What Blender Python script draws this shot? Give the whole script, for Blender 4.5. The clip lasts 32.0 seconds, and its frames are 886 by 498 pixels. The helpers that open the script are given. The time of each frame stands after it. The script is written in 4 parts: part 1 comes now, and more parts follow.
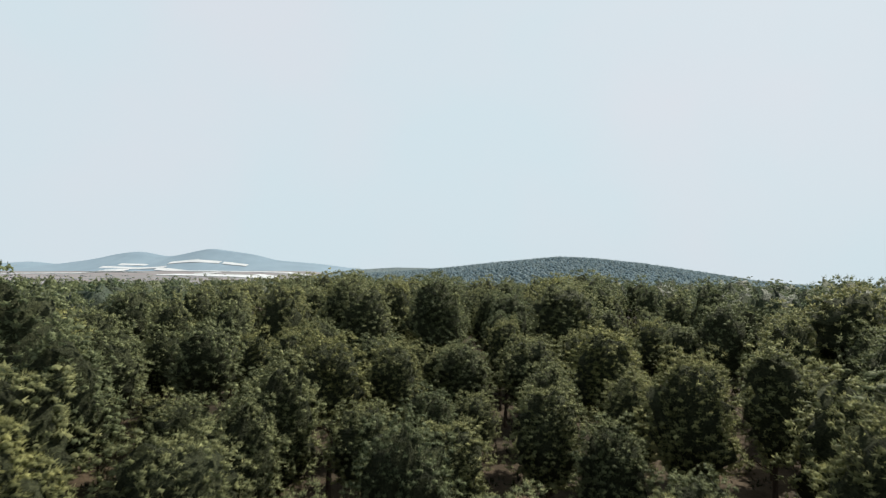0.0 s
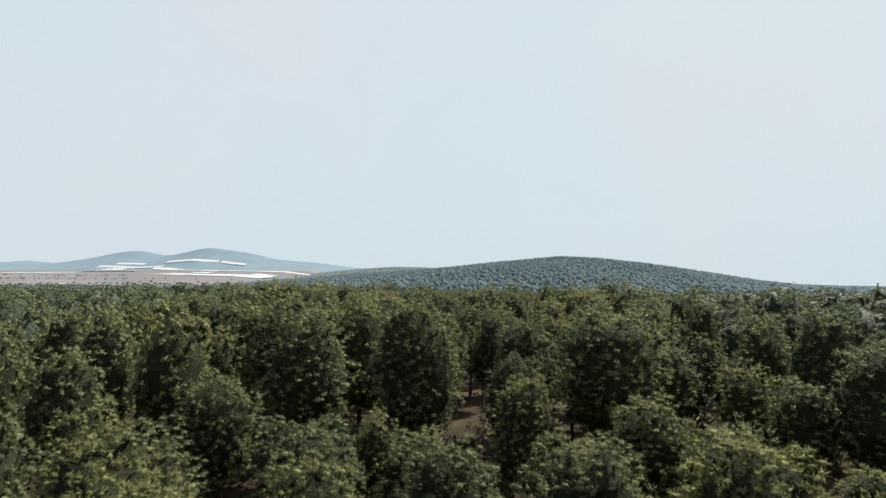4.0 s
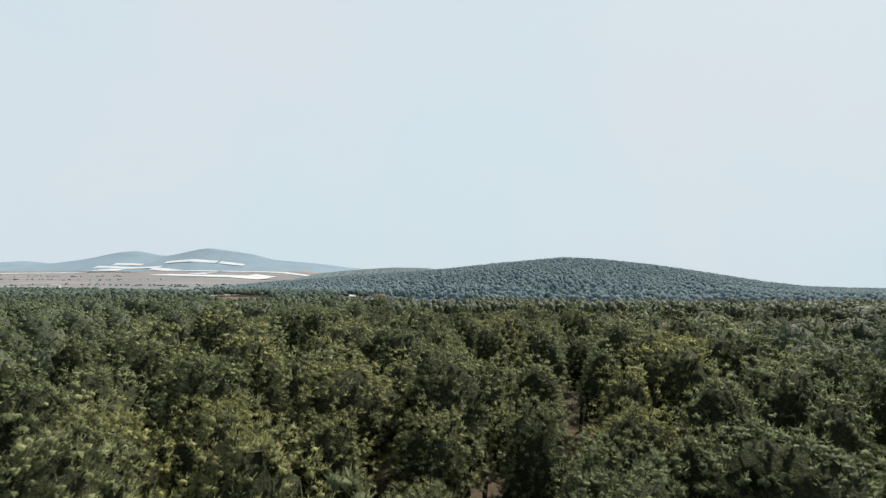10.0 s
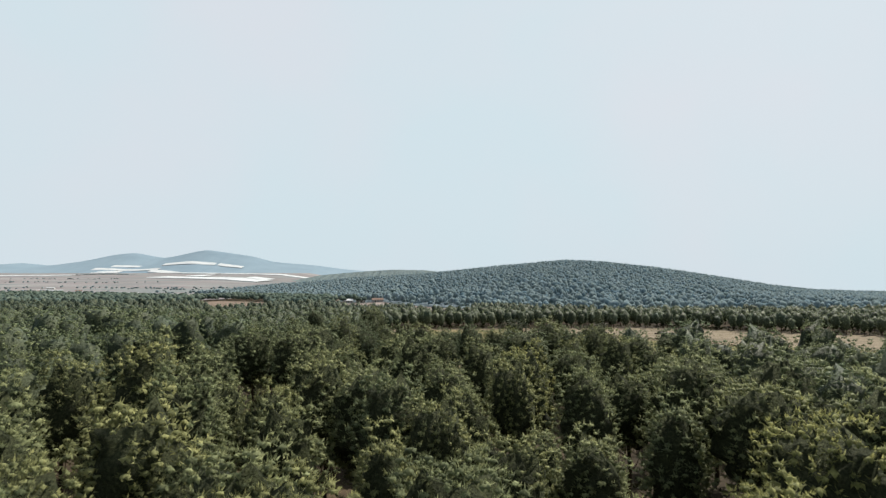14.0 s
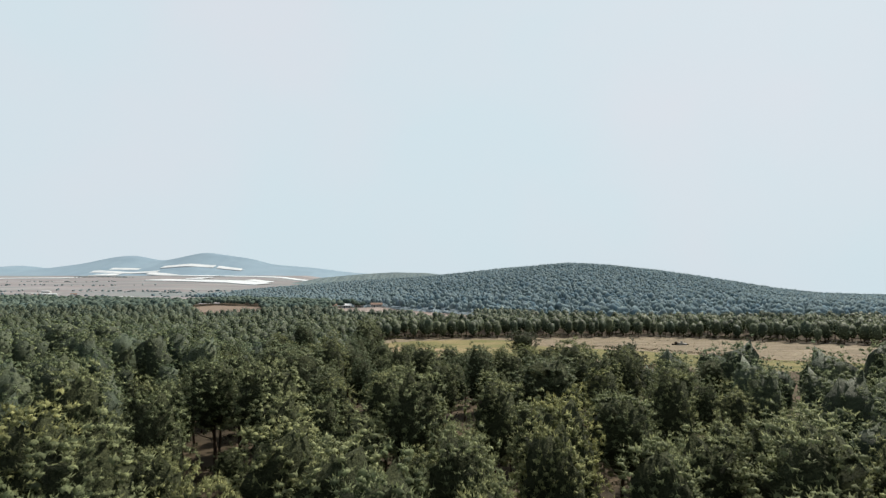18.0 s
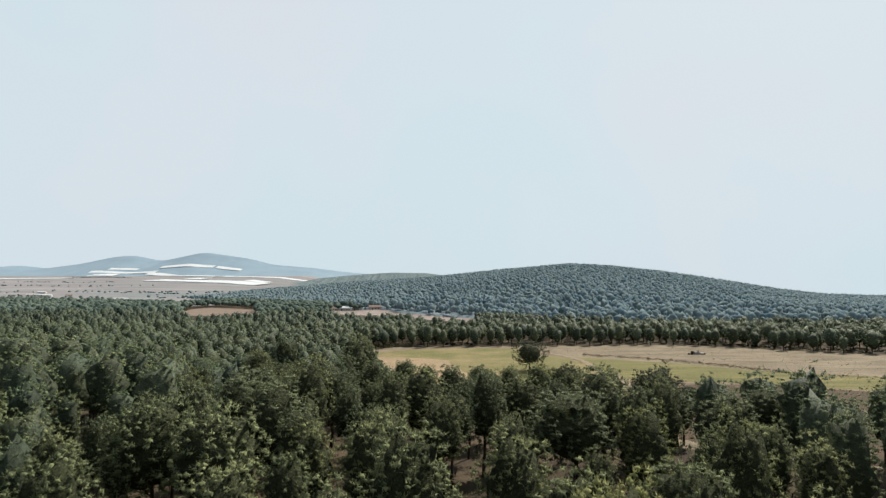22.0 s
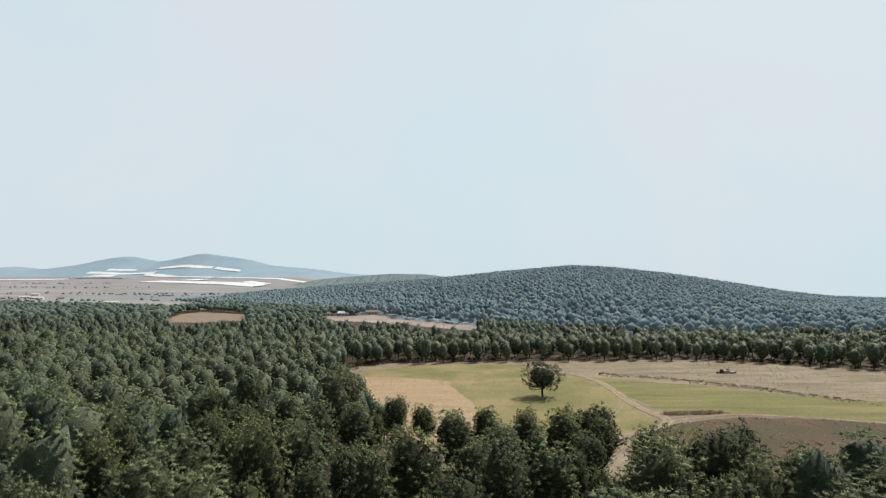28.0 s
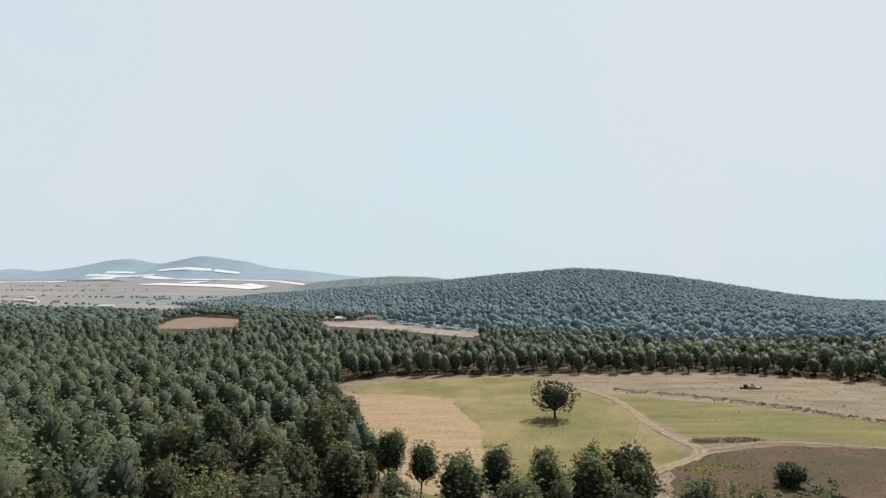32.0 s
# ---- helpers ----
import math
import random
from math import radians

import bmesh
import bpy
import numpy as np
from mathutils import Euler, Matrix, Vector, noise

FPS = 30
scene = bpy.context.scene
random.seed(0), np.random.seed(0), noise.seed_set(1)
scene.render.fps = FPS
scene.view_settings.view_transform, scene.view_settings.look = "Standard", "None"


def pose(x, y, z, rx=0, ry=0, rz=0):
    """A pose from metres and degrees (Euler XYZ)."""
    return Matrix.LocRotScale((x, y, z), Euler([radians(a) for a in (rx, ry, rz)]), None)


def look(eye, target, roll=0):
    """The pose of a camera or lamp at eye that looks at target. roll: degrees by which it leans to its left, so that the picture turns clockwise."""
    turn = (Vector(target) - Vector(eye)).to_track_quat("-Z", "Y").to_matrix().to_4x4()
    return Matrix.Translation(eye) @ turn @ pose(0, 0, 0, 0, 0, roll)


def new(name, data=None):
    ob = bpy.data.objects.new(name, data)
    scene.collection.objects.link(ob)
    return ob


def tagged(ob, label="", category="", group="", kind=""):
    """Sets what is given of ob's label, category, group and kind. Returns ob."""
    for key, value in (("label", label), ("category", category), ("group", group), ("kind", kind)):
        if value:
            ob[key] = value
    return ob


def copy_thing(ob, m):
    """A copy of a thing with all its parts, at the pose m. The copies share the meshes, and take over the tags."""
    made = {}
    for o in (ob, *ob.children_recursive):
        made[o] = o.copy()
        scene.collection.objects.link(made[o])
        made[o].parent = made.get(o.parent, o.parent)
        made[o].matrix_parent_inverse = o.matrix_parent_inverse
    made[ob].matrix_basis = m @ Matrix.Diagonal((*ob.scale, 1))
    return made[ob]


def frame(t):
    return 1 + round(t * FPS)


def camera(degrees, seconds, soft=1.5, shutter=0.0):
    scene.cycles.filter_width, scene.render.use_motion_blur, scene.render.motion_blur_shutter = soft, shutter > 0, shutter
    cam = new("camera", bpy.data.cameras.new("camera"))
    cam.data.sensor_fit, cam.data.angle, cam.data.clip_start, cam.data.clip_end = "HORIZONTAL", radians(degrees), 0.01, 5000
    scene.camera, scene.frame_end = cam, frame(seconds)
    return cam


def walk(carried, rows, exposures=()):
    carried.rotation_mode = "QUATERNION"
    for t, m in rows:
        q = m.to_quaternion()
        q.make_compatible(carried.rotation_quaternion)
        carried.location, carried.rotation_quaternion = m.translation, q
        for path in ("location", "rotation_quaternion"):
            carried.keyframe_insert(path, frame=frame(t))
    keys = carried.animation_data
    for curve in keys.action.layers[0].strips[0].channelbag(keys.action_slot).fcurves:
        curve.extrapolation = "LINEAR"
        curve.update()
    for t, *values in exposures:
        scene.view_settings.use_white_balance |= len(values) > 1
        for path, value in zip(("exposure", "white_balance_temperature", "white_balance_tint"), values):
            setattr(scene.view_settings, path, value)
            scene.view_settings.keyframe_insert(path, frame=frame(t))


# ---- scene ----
# The camera and its flight: forward over a pine forest, rising slowly.
cam = camera(70, 32.0, soft=1.3, shutter=0.4)
PATH = [
    (0.0, pose(0.06, 0.00, 15.71, 92.816, 0, -0.321)),
    (2.0, pose(0.96, 13.69, 16.72, 92.805, 0, -0.321)),
    (4.0, pose(1.62, 26.64, 17.85, 92.726, 0, -0.321)),
    (6.0, pose(1.90, 38.42, 19.18, 92.687, 0, -0.321)),
    (8.0, pose(1.93, 49.67, 20.50, 92.681, 0, -0.321)),
    (10.0, pose(1.86, 61.09, 21.64, 92.728, 0, -0.321)),
    (12.0, pose(1.73, 72.30, 22.67, 92.761, 0, -0.321)),
    (14.0, pose(1.54, 82.78, 23.72, 92.894, 0, -0.321)),
    (16.0, pose(1.21, 92.42, 24.74, 92.983, 0, -0.321)),
    (18.0, pose(0.76, 101.28, 25.68, 93.105, 0, -0.321)),
    (20.0, pose(0.53, 109.75, 26.66, 93.127, 0, -0.321)),
    (22.0, pose(0.78, 118.20, 27.78, 93.094, 0, -0.321)),
    (24.0, pose(1.14, 126.75, 28.97, 93.073, 0, -0.321)),
    (26.0, pose(1.18, 135.41, 30.14, 93.108, 0, -0.321)),
    (28.0, pose(0.99, 143.92, 31.24, 93.139, 0, -0.321)),
    (30.0, pose(0.74, 152.08, 32.28, 93.218, 0, -0.321)),
    (32.0, pose(0.49, 160.01, 33.26, 93.329, 0, -0.321)),
]
walk(cam, PATH, [(0.0, 0.585)])

# ---- world, sun and sky ----
SUN_AZ, SUN_EL = 38.0, 48.0          # degrees to the right of the flight line, and above the horizon
world = bpy.data.worlds.new("hazy_sky")
scene.world = world
world.use_nodes = True
wt = world.node_tree
wt.nodes.clear()
w_out = wt.nodes.new("ShaderNodeOutputWorld")
w_bg = wt.nodes.new("ShaderNodeBackground")
w_sky = wt.nodes.new("ShaderNodeTexSky")
w_sky.sky_type = "NISHITA"
w_sky.sun_disc = False
w_sky.sun_elevation = radians(SUN_EL)
w_sky.sun_rotation = radians(SUN_AZ)
w_sky.dust_density = 6.0
w_mul = wt.nodes.new("ShaderNodeVectorMath")
w_mul.operation = "SCALE"
w_mul.inputs["Scale"].default_value = 0.06
w_co = wt.nodes.new("ShaderNodeTexCoord")
w_no = wt.nodes.new("ShaderNodeTexNoise")
w_no.inputs["Scale"].default_value = 2.2
w_no.inputs["Detail"].default_value = 4.0
w_ramp = wt.nodes.new("ShaderNodeValToRGB")
w_ramp.color_ramp.elements[0].position, w_ramp.color_ramp.elements[1].position = 0.38, 0.66
w_ramp.color_ramp.elements[0].color = (0.433, 0.513, 0.553, 1)
w_ramp.color_ramp.elements[1].color = (0.47, 0.503, 0.543, 1)
w_mix = wt.nodes.new("ShaderNodeMixRGB")
w_sep = wt.nodes.new("ShaderNodeSeparateXYZ")
w_up = wt.nodes.new("ShaderNodeValToRGB")      # haze lies low; the sky clears to blue overhead
w_up.color_ramp.elements[0].position, w_up.color_ramp.elements[1].position = 0.40, 0.80
w_up.color_ramp.elements[0].color, w_up.color_ramp.elements[1].color = (0.97, 0.97, 0.97, 1), (0.75, 0.75, 0.75, 1)
wt.links.new(w_co.outputs["Generated"], w_sep.inputs["Vector"])
wt.links.new(w_sep.outputs["Z"], w_up.inputs["Fac"])
w_dot = wt.nodes.new("ShaderNodeVectorMath")   # haze glows on the sun's side and thins away from it
w_dot.operation = "DOT_PRODUCT"
w_dot.inputs[1].default_value = (math.sin(radians(SUN_AZ)), math.cos(radians(SUN_AZ)), 0.0)
w_side = wt.nodes.new("ShaderNodeMapRange")
w_side.inputs["From Min"].default_value, w_side.inputs["From Max"].default_value = -0.6, 0.25
w_side.inputs["To Min"].default_value, w_side.inputs["To Max"].default_value = 0.55, 1.0
w_fac = wt.nodes.new("ShaderNodeMath")
w_fac.operation = "MULTIPLY"
wt.links.new(w_co.outputs["Generated"], w_dot.inputs[0])
wt.links.new(w_dot.outputs["Value"], w_side.inputs["Value"])
wt.links.new(w_up.outputs["Color"], w_fac.inputs[0])
wt.links.new(w_side.outputs["Result"], w_fac.inputs[1])
wt.links.new(w_fac.outputs["Value"], w_mix.inputs["Fac"])
wt.links.new(w_co.outputs["Generated"], w_no.inputs["Vector"])
wt.links.new(w_no.outputs["Fac"], w_ramp.inputs["Fac"])
wt.links.new(w_sky.outputs["Color"], w_mul.inputs[0])
wt.links.new(w_mul.outputs["Vector"], w_mix.inputs["Color1"])
wt.links.new(w_ramp.outputs["Color"], w_mix.inputs["Color2"])
wt.links.new(w_mix.outputs["Color"], w_bg.inputs["Color"])
wt.links.new(w_bg.outputs["Background"], w_out.inputs["Surface"])
w_bg.inputs["Strength"].default_value = 1.0

sun_data = bpy.data.lights.new("sun", "SUN")
sun_data.energy, sun_data.angle, sun_data.color = 4.8, radians(0.6), (1.0, 0.94, 0.84)
sun = new("sun", sun_data)
sa, se = radians(SUN_AZ), radians(SUN_EL)
sun.matrix_world = look((300 * math.sin(sa) * math.cos(se), 300 * math.cos(sa) * math.cos(se), 300 * math.sin(se)), (0, 0, 0))

# ---- materials ----
def material(name, rough=0.9):
    m = bpy.data.materials.new(name)
    m.use_nodes = True
    b = m.node_tree.nodes["Principled BSDF"]
    b.inputs["Roughness"].default_value = rough
    b.inputs["Specular IOR Level"].default_value = 0.12
    return m, m.node_tree, b


def ramp(nt, fac, stops):
    r = nt.nodes.new("ShaderNodeValToRGB")
    el = r.color_ramp.elements
    while len(el) < len(stops):
        el.new(0.5)
    for k, (p, c) in zip(el, stops):
        k.position, k.color = p, (*c, 1)
    nt.links.new(fac, r.inputs["Fac"])
    return r.outputs["Color"]


def noise_tex(nt, scale, detail=4.0, rough=0.6, stretch=None, source="Object"):
    co = nt.nodes.new("ShaderNodeTexCoord")
    mp = nt.nodes.new("ShaderNodeMapping")
    if stretch:
        mp.inputs["Scale"].default_value = stretch[:3]
        if len(stretch) > 3:
            mp.inputs["Rotation"].default_value[2] = radians(stretch[3])
    n = nt.nodes.new("ShaderNodeTexNoise")
    n.inputs["Scale"].default_value, n.inputs["Detail"].default_value, n.inputs["Roughness"].default_value = scale, detail, rough
    nt.links.new(co.outputs[source], mp.inputs["Vector"])
    nt.links.new(mp.outputs["Vector"], n.inputs["Vector"])
    return n.outputs["Fac"]


def blend(nt, fac, c1, c2, mode="MIX"):
    m = nt.nodes.new("ShaderNodeMixRGB")
    m.blend_type = mode
    for socket, v in (("Fac", fac), ("Color1", c1), ("Color2", c2)):
        if hasattr(v, "is_linked"):
            nt.links.new(v, m.inputs[socket])
        else:
            m.inputs[socket].default_value = v if socket == "Fac" else (*v, 1)
    return m.outputs["Color"]


def bump(nt, bsdf, fac, strength, distance):
    b = nt.nodes.new("ShaderNodeBump")
    b.inputs["Strength"].default_value, b.inputs["Distance"].default_value = strength, distance
    nt.links.new(fac, b.inputs["Height"])
    nt.links.new(b.outputs["Normal"], bsdf.inputs["Normal"])


def foliage(name, dark, mid, light, per="object", through_light=0.1, rough=0.6, grain=5.0, gloss=0.1):
    """Leaves or needles: tone by tree and by leaf, with light passing through."""
    m, nt, b = material(name, rough)
    info = nt.nodes.new("ShaderNodeObjectInfo")
    geo = nt.nodes.new("ShaderNodeNewGeometry")
    tone = ramp(nt, geo.outputs["Random Per Island"], [(0.0, dark), (0.5, mid), (1.0, light)])
    if per == "object":
        shift = ramp(nt, info.outputs["Random"], [(0.0, (0.68, 0.76, 0.8)), (0.45, (0.93, 0.97, 1.0)), (0.9, (1.1, 1.07, 0.96)), (1.0, (1.18, 1.14, 0.9))])
    else:
        shift = ramp(nt, noise_tex(nt, 0.11, 2.0), [(0.3, (0.75, 0.88, 0.95)), (0.5, (1.0, 1.0, 0.95)), (0.72, (1.1, 1.07, 0.93))])
    mottle = noise_tex(nt, grain, 5.0, 0.75)
    colour = blend(nt, 1.0, blend(nt, 1.0, tone, shift, "MULTIPLY"), ramp(nt, mottle, [(0.32, (0.5, 0.54, 0.5)), (0.5, (1.0, 1.0, 1.0)), (0.66, (1.4, 1.36, 1.32))]), "MULTIPLY")
    bump(nt, b, mottle, 0.8, min(0.8 / grain, 0.4))
    b.inputs["Specular IOR Level"].default_value = gloss
    nt.links.new(colour, b.inputs["Base Color"])
    tr = nt.nodes.new("ShaderNodeBsdfTranslucent")
    nt.links.new(colour, tr.inputs["Color"])
    mix = nt.nodes.new("ShaderNodeMixShader")
    mix.inputs["Fac"].default_value = through_light
    nt.links.new(b.outputs["BSDF"], mix.inputs[1])
    nt.links.new(tr.outputs["BSDF"], mix.inputs[2])
    nt.links.new(mix.outputs["Shader"], nt.nodes["Material Output"].inputs["Surface"])
    return m


def ground_mat(name, a, b_, c, scale, fine=2.5, stretch=None, bumpy=0.5):
    m, nt, b = material(name, 0.95)
    base = ramp(nt, noise_tex(nt, scale, 5.0, 0.65, stretch), [(0.35, a), (0.5, b_), (0.65, c)])
    grain = ramp(nt, noise_tex(nt, fine, 6.0, 0.7), [(0.25, (0.55, 0.55, 0.55)), (0.6, (1.1, 1.1, 1.1)), (0.8, (1.3, 1.3, 1.25))])
    nt.links.new(blend(nt, 1.0, base, grain, "MULTIPLY"), b.inputs["Base Color"])
    bump(nt, b, noise_tex(nt, fine, 6.0, 0.7), bumpy, 0.3)
    return m


M_NEEDLE = foliage("pine_needles", (0.115, 0.127, 0.062), (0.195, 0.208, 0.1), (0.31, 0.322, 0.155), through_light=0.4, grain=1.6)
M_NEEDLE_DEEP = foliage("deep_green_pine_needles", (0.08, 0.096, 0.05), (0.13, 0.148, 0.076), (0.2, 0.217, 0.115), through_light=0.35, grain=1.6)
M_NEEDLE_FAR = foliage("pine_needles_woods", (0.09, 0.112, 0.06), (0.145, 0.173, 0.092), (0.215, 0.245, 0.135), per="place", through_light=0.35, grain=1.6)
# distant woods: the blue-grey share of these greens is painted haze
M_WOODS = foliage("haze_tinted_woods", (0.085, 0.115, 0.1), (0.118, 0.15, 0.13), (0.155, 0.188, 0.162), per="place", through_light=0.35, rough=0.9, grain=0.8, gloss=0.0)
# hill trees: distance haze is mixed into the leaf colour as pale blue
M_HILL = foliage("haze_tinted_hill_woods", (0.168, 0.222, 0.252), (0.19, 0.245, 0.276), (0.212, 0.268, 0.3), per="place", through_light=0.4, rough=1.0, grain=0.15, gloss=0.0)
# trees of the plain and low ridge, paled in colour to look hazed
M_FARTREE = foliage("far_haze_tinted_trees", (0.17, 0.215, 0.235), (0.19, 0.235, 0.255), (0.21, 0.255, 0.275), per="place", through_light=0.4, rough=1.0, grain=0.1, gloss=0.0)
M_OAK = foliage("oak_leaves", (0.0233, 0.032, 0.0147), (0.0367, 0.0467, 0.022), (0.0567, 0.0667, 0.0333))
M_BROWNLEAF = foliage("dry_brown_leaves", (0.0333, 0.03, 0.0167), (0.06, 0.05, 0.028), (0.1, 0.08, 0.0467))
M_SHRUB = foliage("shrub_leaves", (0.0147, 0.018, 0.008), (0.0267, 0.03, 0.012), (0.0467, 0.048, 0.02))

M_BARK, nt, b = material("pine_bark", 0.95)
nt.links.new(ramp(nt, noise_tex(nt, 3.0, 6.0, 0.7, (1, 1, 0.2)), [(0.3, (0.02, 0.0147, 0.0107)), (0.55, (0.0567, 0.04, 0.028)), (0.75, (0.107, 0.0767, 0.0533))]), b.inputs["Base Color"])
bump(nt, b, noise_tex(nt, 6.0, 5.0, 0.7, (1, 1, 0.15)), 0.8, 0.05)

# core of single crowns, dark so that gaps between clumps look shaded
M_SHADED_TWIG, nt, b = material("shaded_inner_twigs", 0.95)
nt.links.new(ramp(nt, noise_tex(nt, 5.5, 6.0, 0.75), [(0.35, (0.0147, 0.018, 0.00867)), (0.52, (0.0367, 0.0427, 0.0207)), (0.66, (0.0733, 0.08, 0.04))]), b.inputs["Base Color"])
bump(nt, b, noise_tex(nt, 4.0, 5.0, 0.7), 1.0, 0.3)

# needle colour darkened to stand for shade inside the wood's crowns
M_SHADED_NEEDLE = foliage("shaded_inner_needles", (0.035, 0.045, 0.028), (0.055, 0.068, 0.042), (0.08, 0.095, 0.06), per="place", grain=3.0)
M_LITTER = ground_mat("needle_litter", (0.0233, 0.0187, 0.012), (0.0467, 0.0347, 0.0213), (0.08, 0.0587, 0.0367), 0.06)
# ground between the hill trees, given the same painted haze to soften contrast
M_UNDERWOOD = ground_mat("haze_tinted_hill_brush", (0.125, 0.165, 0.19), (0.145, 0.186, 0.212), (0.165, 0.208, 0.236), 0.05, 0.4)
M_STUBBLE = ground_mat("stubble_soil", (0.195, 0.143, 0.087), (0.235, 0.173, 0.106), (0.265, 0.198, 0.122), 0.25, 1.2, (0.25, 1.6, 1, 12))
M_GREEN = ground_mat("short_green_grass", (0.1, 0.1, 0.035), (0.14, 0.124, 0.052), (0.198, 0.155, 0.08), 0.045, 1.8)
M_GREEN2 = ground_mat("mown_green_strips", (0.085, 0.085, 0.03), (0.118, 0.11, 0.04), (0.16, 0.135, 0.057), 0.12, 1.6, (0.22, 1.5, 1, -8))
M_DRY = ground_mat("dry_tall_grass", (0.115, 0.093, 0.064), (0.158, 0.128, 0.088), (0.205, 0.168, 0.118), 0.12, 1.5, (0.4, 1.3, 1, -10))
M_FALLOW = ground_mat("brown_fallow", (0.04, 0.042, 0.018), (0.06, 0.042, 0.026), (0.082, 0.052, 0.036), 0.07, 1.4)
M_BED = ground_mat("worn_track_bed", (0.13, 0.108, 0.062), (0.175, 0.14, 0.088), (0.22, 0.175, 0.115), 0.5, 2.5)
M_TRACK = ground_mat("pale_dirt_track", (0.17, 0.13, 0.09), (0.22, 0.17, 0.12), (0.27, 0.21, 0.15), 0.5, 3.0)

# field colours greyed and blued: the haze over the plain is painted in
M_PLAIN, nt, b = material("hazy_farmland", 0.95)
cells = nt.nodes.new("ShaderNodeTexVoronoi")
co = nt.nodes.new("ShaderNodeTexCoord")
mp = nt.nodes.new("ShaderNodeMapping")
mp.inputs["Scale"].default_value, mp.inputs["Rotation"].default_value[2] = (0.004, 0.009, 0.0), radians(9)
nt.links.new(co.outputs["Object"], mp.inputs["Vector"])
nt.links.new(mp.outputs["Vector"], cells.inputs["Vector"])
cells.inputs["Scale"].default_value = 1.0
sep = nt.nodes.new("ShaderNodeSeparateXYZ")
nt.links.new(cells.outputs["Color"], sep.inputs["Vector"])
fields = ramp(nt, sep.outputs["X"], [(0.0, (0.16, 0.152, 0.15)), (0.4, (0.183, 0.163, 0.163)), (0.6, (0.14, 0.157, 0.157)), (0.8, (0.213, 0.203, 0.2)), (1.0, (0.167, 0.155, 0.16))])
nt.links.new(blend(nt, 1.0, fields, ramp(nt, noise_tex(nt, 0.02, 6.0, 0.7, (0.3, 1, 1)), [(0.3, (0.75, 0.77, 0.8)), (0.6, (1.1, 1.1, 1.1))]), "MULTIPLY"), b.inputs["Base Color"])
M_PLASTIC, nt, b = material("white_plastic_sheet", 0.5)
nt.links.new(ramp(nt, noise_tex(nt, 0.05, 4.0, 0.6, (0.2, 1, 1)), [(0.35, (0.413, 0.44, 0.453)), (0.6, (0.533, 0.547, 0.553))]), b.inputs["Base Color"])
# pale blue base colour stands in for the air before the mountains
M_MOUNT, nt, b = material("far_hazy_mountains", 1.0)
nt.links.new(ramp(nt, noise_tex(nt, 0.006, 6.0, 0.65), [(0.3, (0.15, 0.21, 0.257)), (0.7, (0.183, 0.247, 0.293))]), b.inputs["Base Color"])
M_WALLPAINT, nt, b = material("whitewashed_wall", 0.9)
nt.links.new(ramp(nt, noise_tex(nt, 1.5, 5.0), [(0.3, (0.367, 0.347, 0.32)), (0.7, (0.493, 0.48, 0.46))]), b.inputs["Base Color"])
M_ROOF, nt, b = material("clay_roof", 0.9)
nt.links.new(ramp(nt, noise_tex(nt, 1.2, 5.0), [(0.3, (0.147, 0.1, 0.08)), (0.7, (0.2, 0.147, 0.12))]), b.inputs["Base Color"])
M_TIN, nt, b = material("pale_tin_roof", 0.5)
nt.links.new(ramp(nt, noise_tex(nt, 1.0, 5.0), [(0.3, (0.367, 0.38, 0.387)), (0.7, (0.48, 0.493, 0.5))]), b.inputs["Base Color"])
M_DARK, nt, b = material("dark_opening", 0.7)
b.inputs["Base Color"].default_value = (0.03, 0.03, 0.033, 1)
M_STONE, nt, b = material("pale_rubble", 0.95)
nt.links.new(ramp(nt, noise_tex(nt, 2.0, 6.0), [(0.3, (0.147, 0.133, 0.12)), (0.7, (0.367, 0.347, 0.32))]), b.inputs["Base Color"])
M_FARSOIL = ground_mat("pale_pink_soil", (0.16, 0.133, 0.12), (0.2, 0.163, 0.147), (0.253, 0.213, 0.187), 0.02, 0.3)
M_REDSOIL = ground_mat("reddish_soil", (0.133, 0.1, 0.0767), (0.16, 0.12, 0.0933), (0.187, 0.147, 0.113), 0.03, 0.3, (0.3, 1.2, 1, 10))
M_DRYWEED = foliage("dry_weeds", (0.08, 0.0567, 0.0367), (0.133, 0.0967, 0.0633), (0.2, 0.153, 0.1), per="place")
M_PALEWEED = foliage("pale_dry_weeds", (0.147, 0.123, 0.08), (0.2, 0.167, 0.113), (0.253, 0.213, 0.153), per="place")
M_YELLOW = foliage("yellow_green_weeds", (0.133, 0.133, 0.02), (0.2, 0.18, 0.0233), (0.28, 0.24, 0.0333), per="place")
M_GRASS = foliage("grass_tufts", (0.113, 0.107, 0.0367), (0.167, 0.14, 0.0567), (0.24, 0.193, 0.0933), per="place")

# ---- mesh helpers ----
def mesh_np(name, V, F, mat=None, smooth=False, N=None):
    """A mesh from arrays of vertices and of triangles or quads."""
    me = bpy.data.meshes.new(name)
    V = np.asarray(V, dtype=np.float32)
    F = np.asarray(F, dtype=np.int32)
    k = F.shape[1]
    me.vertices.add(len(V))
    me.vertices.foreach_set("co", V.ravel())
    me.loops.add(F.size)
    me.loops.foreach_set("vertex_index", F.ravel())
    me.polygons.add(len(F))
    me.polygons.foreach_set("loop_start", np.arange(0, F.size, k, dtype=np.int32))
    me.polygons.foreach_set("use_smooth", np.full(len(F), smooth))
    me.update(calc_edges=True)
    if N is not None:
        me.polygons.foreach_set("use_smooth", np.full(len(F), True))
        me.normals_split_custom_set_from_vertices(np.asarray(N, dtype=np.float32))
    if mat:
        me.materials.append(mat)
    return me


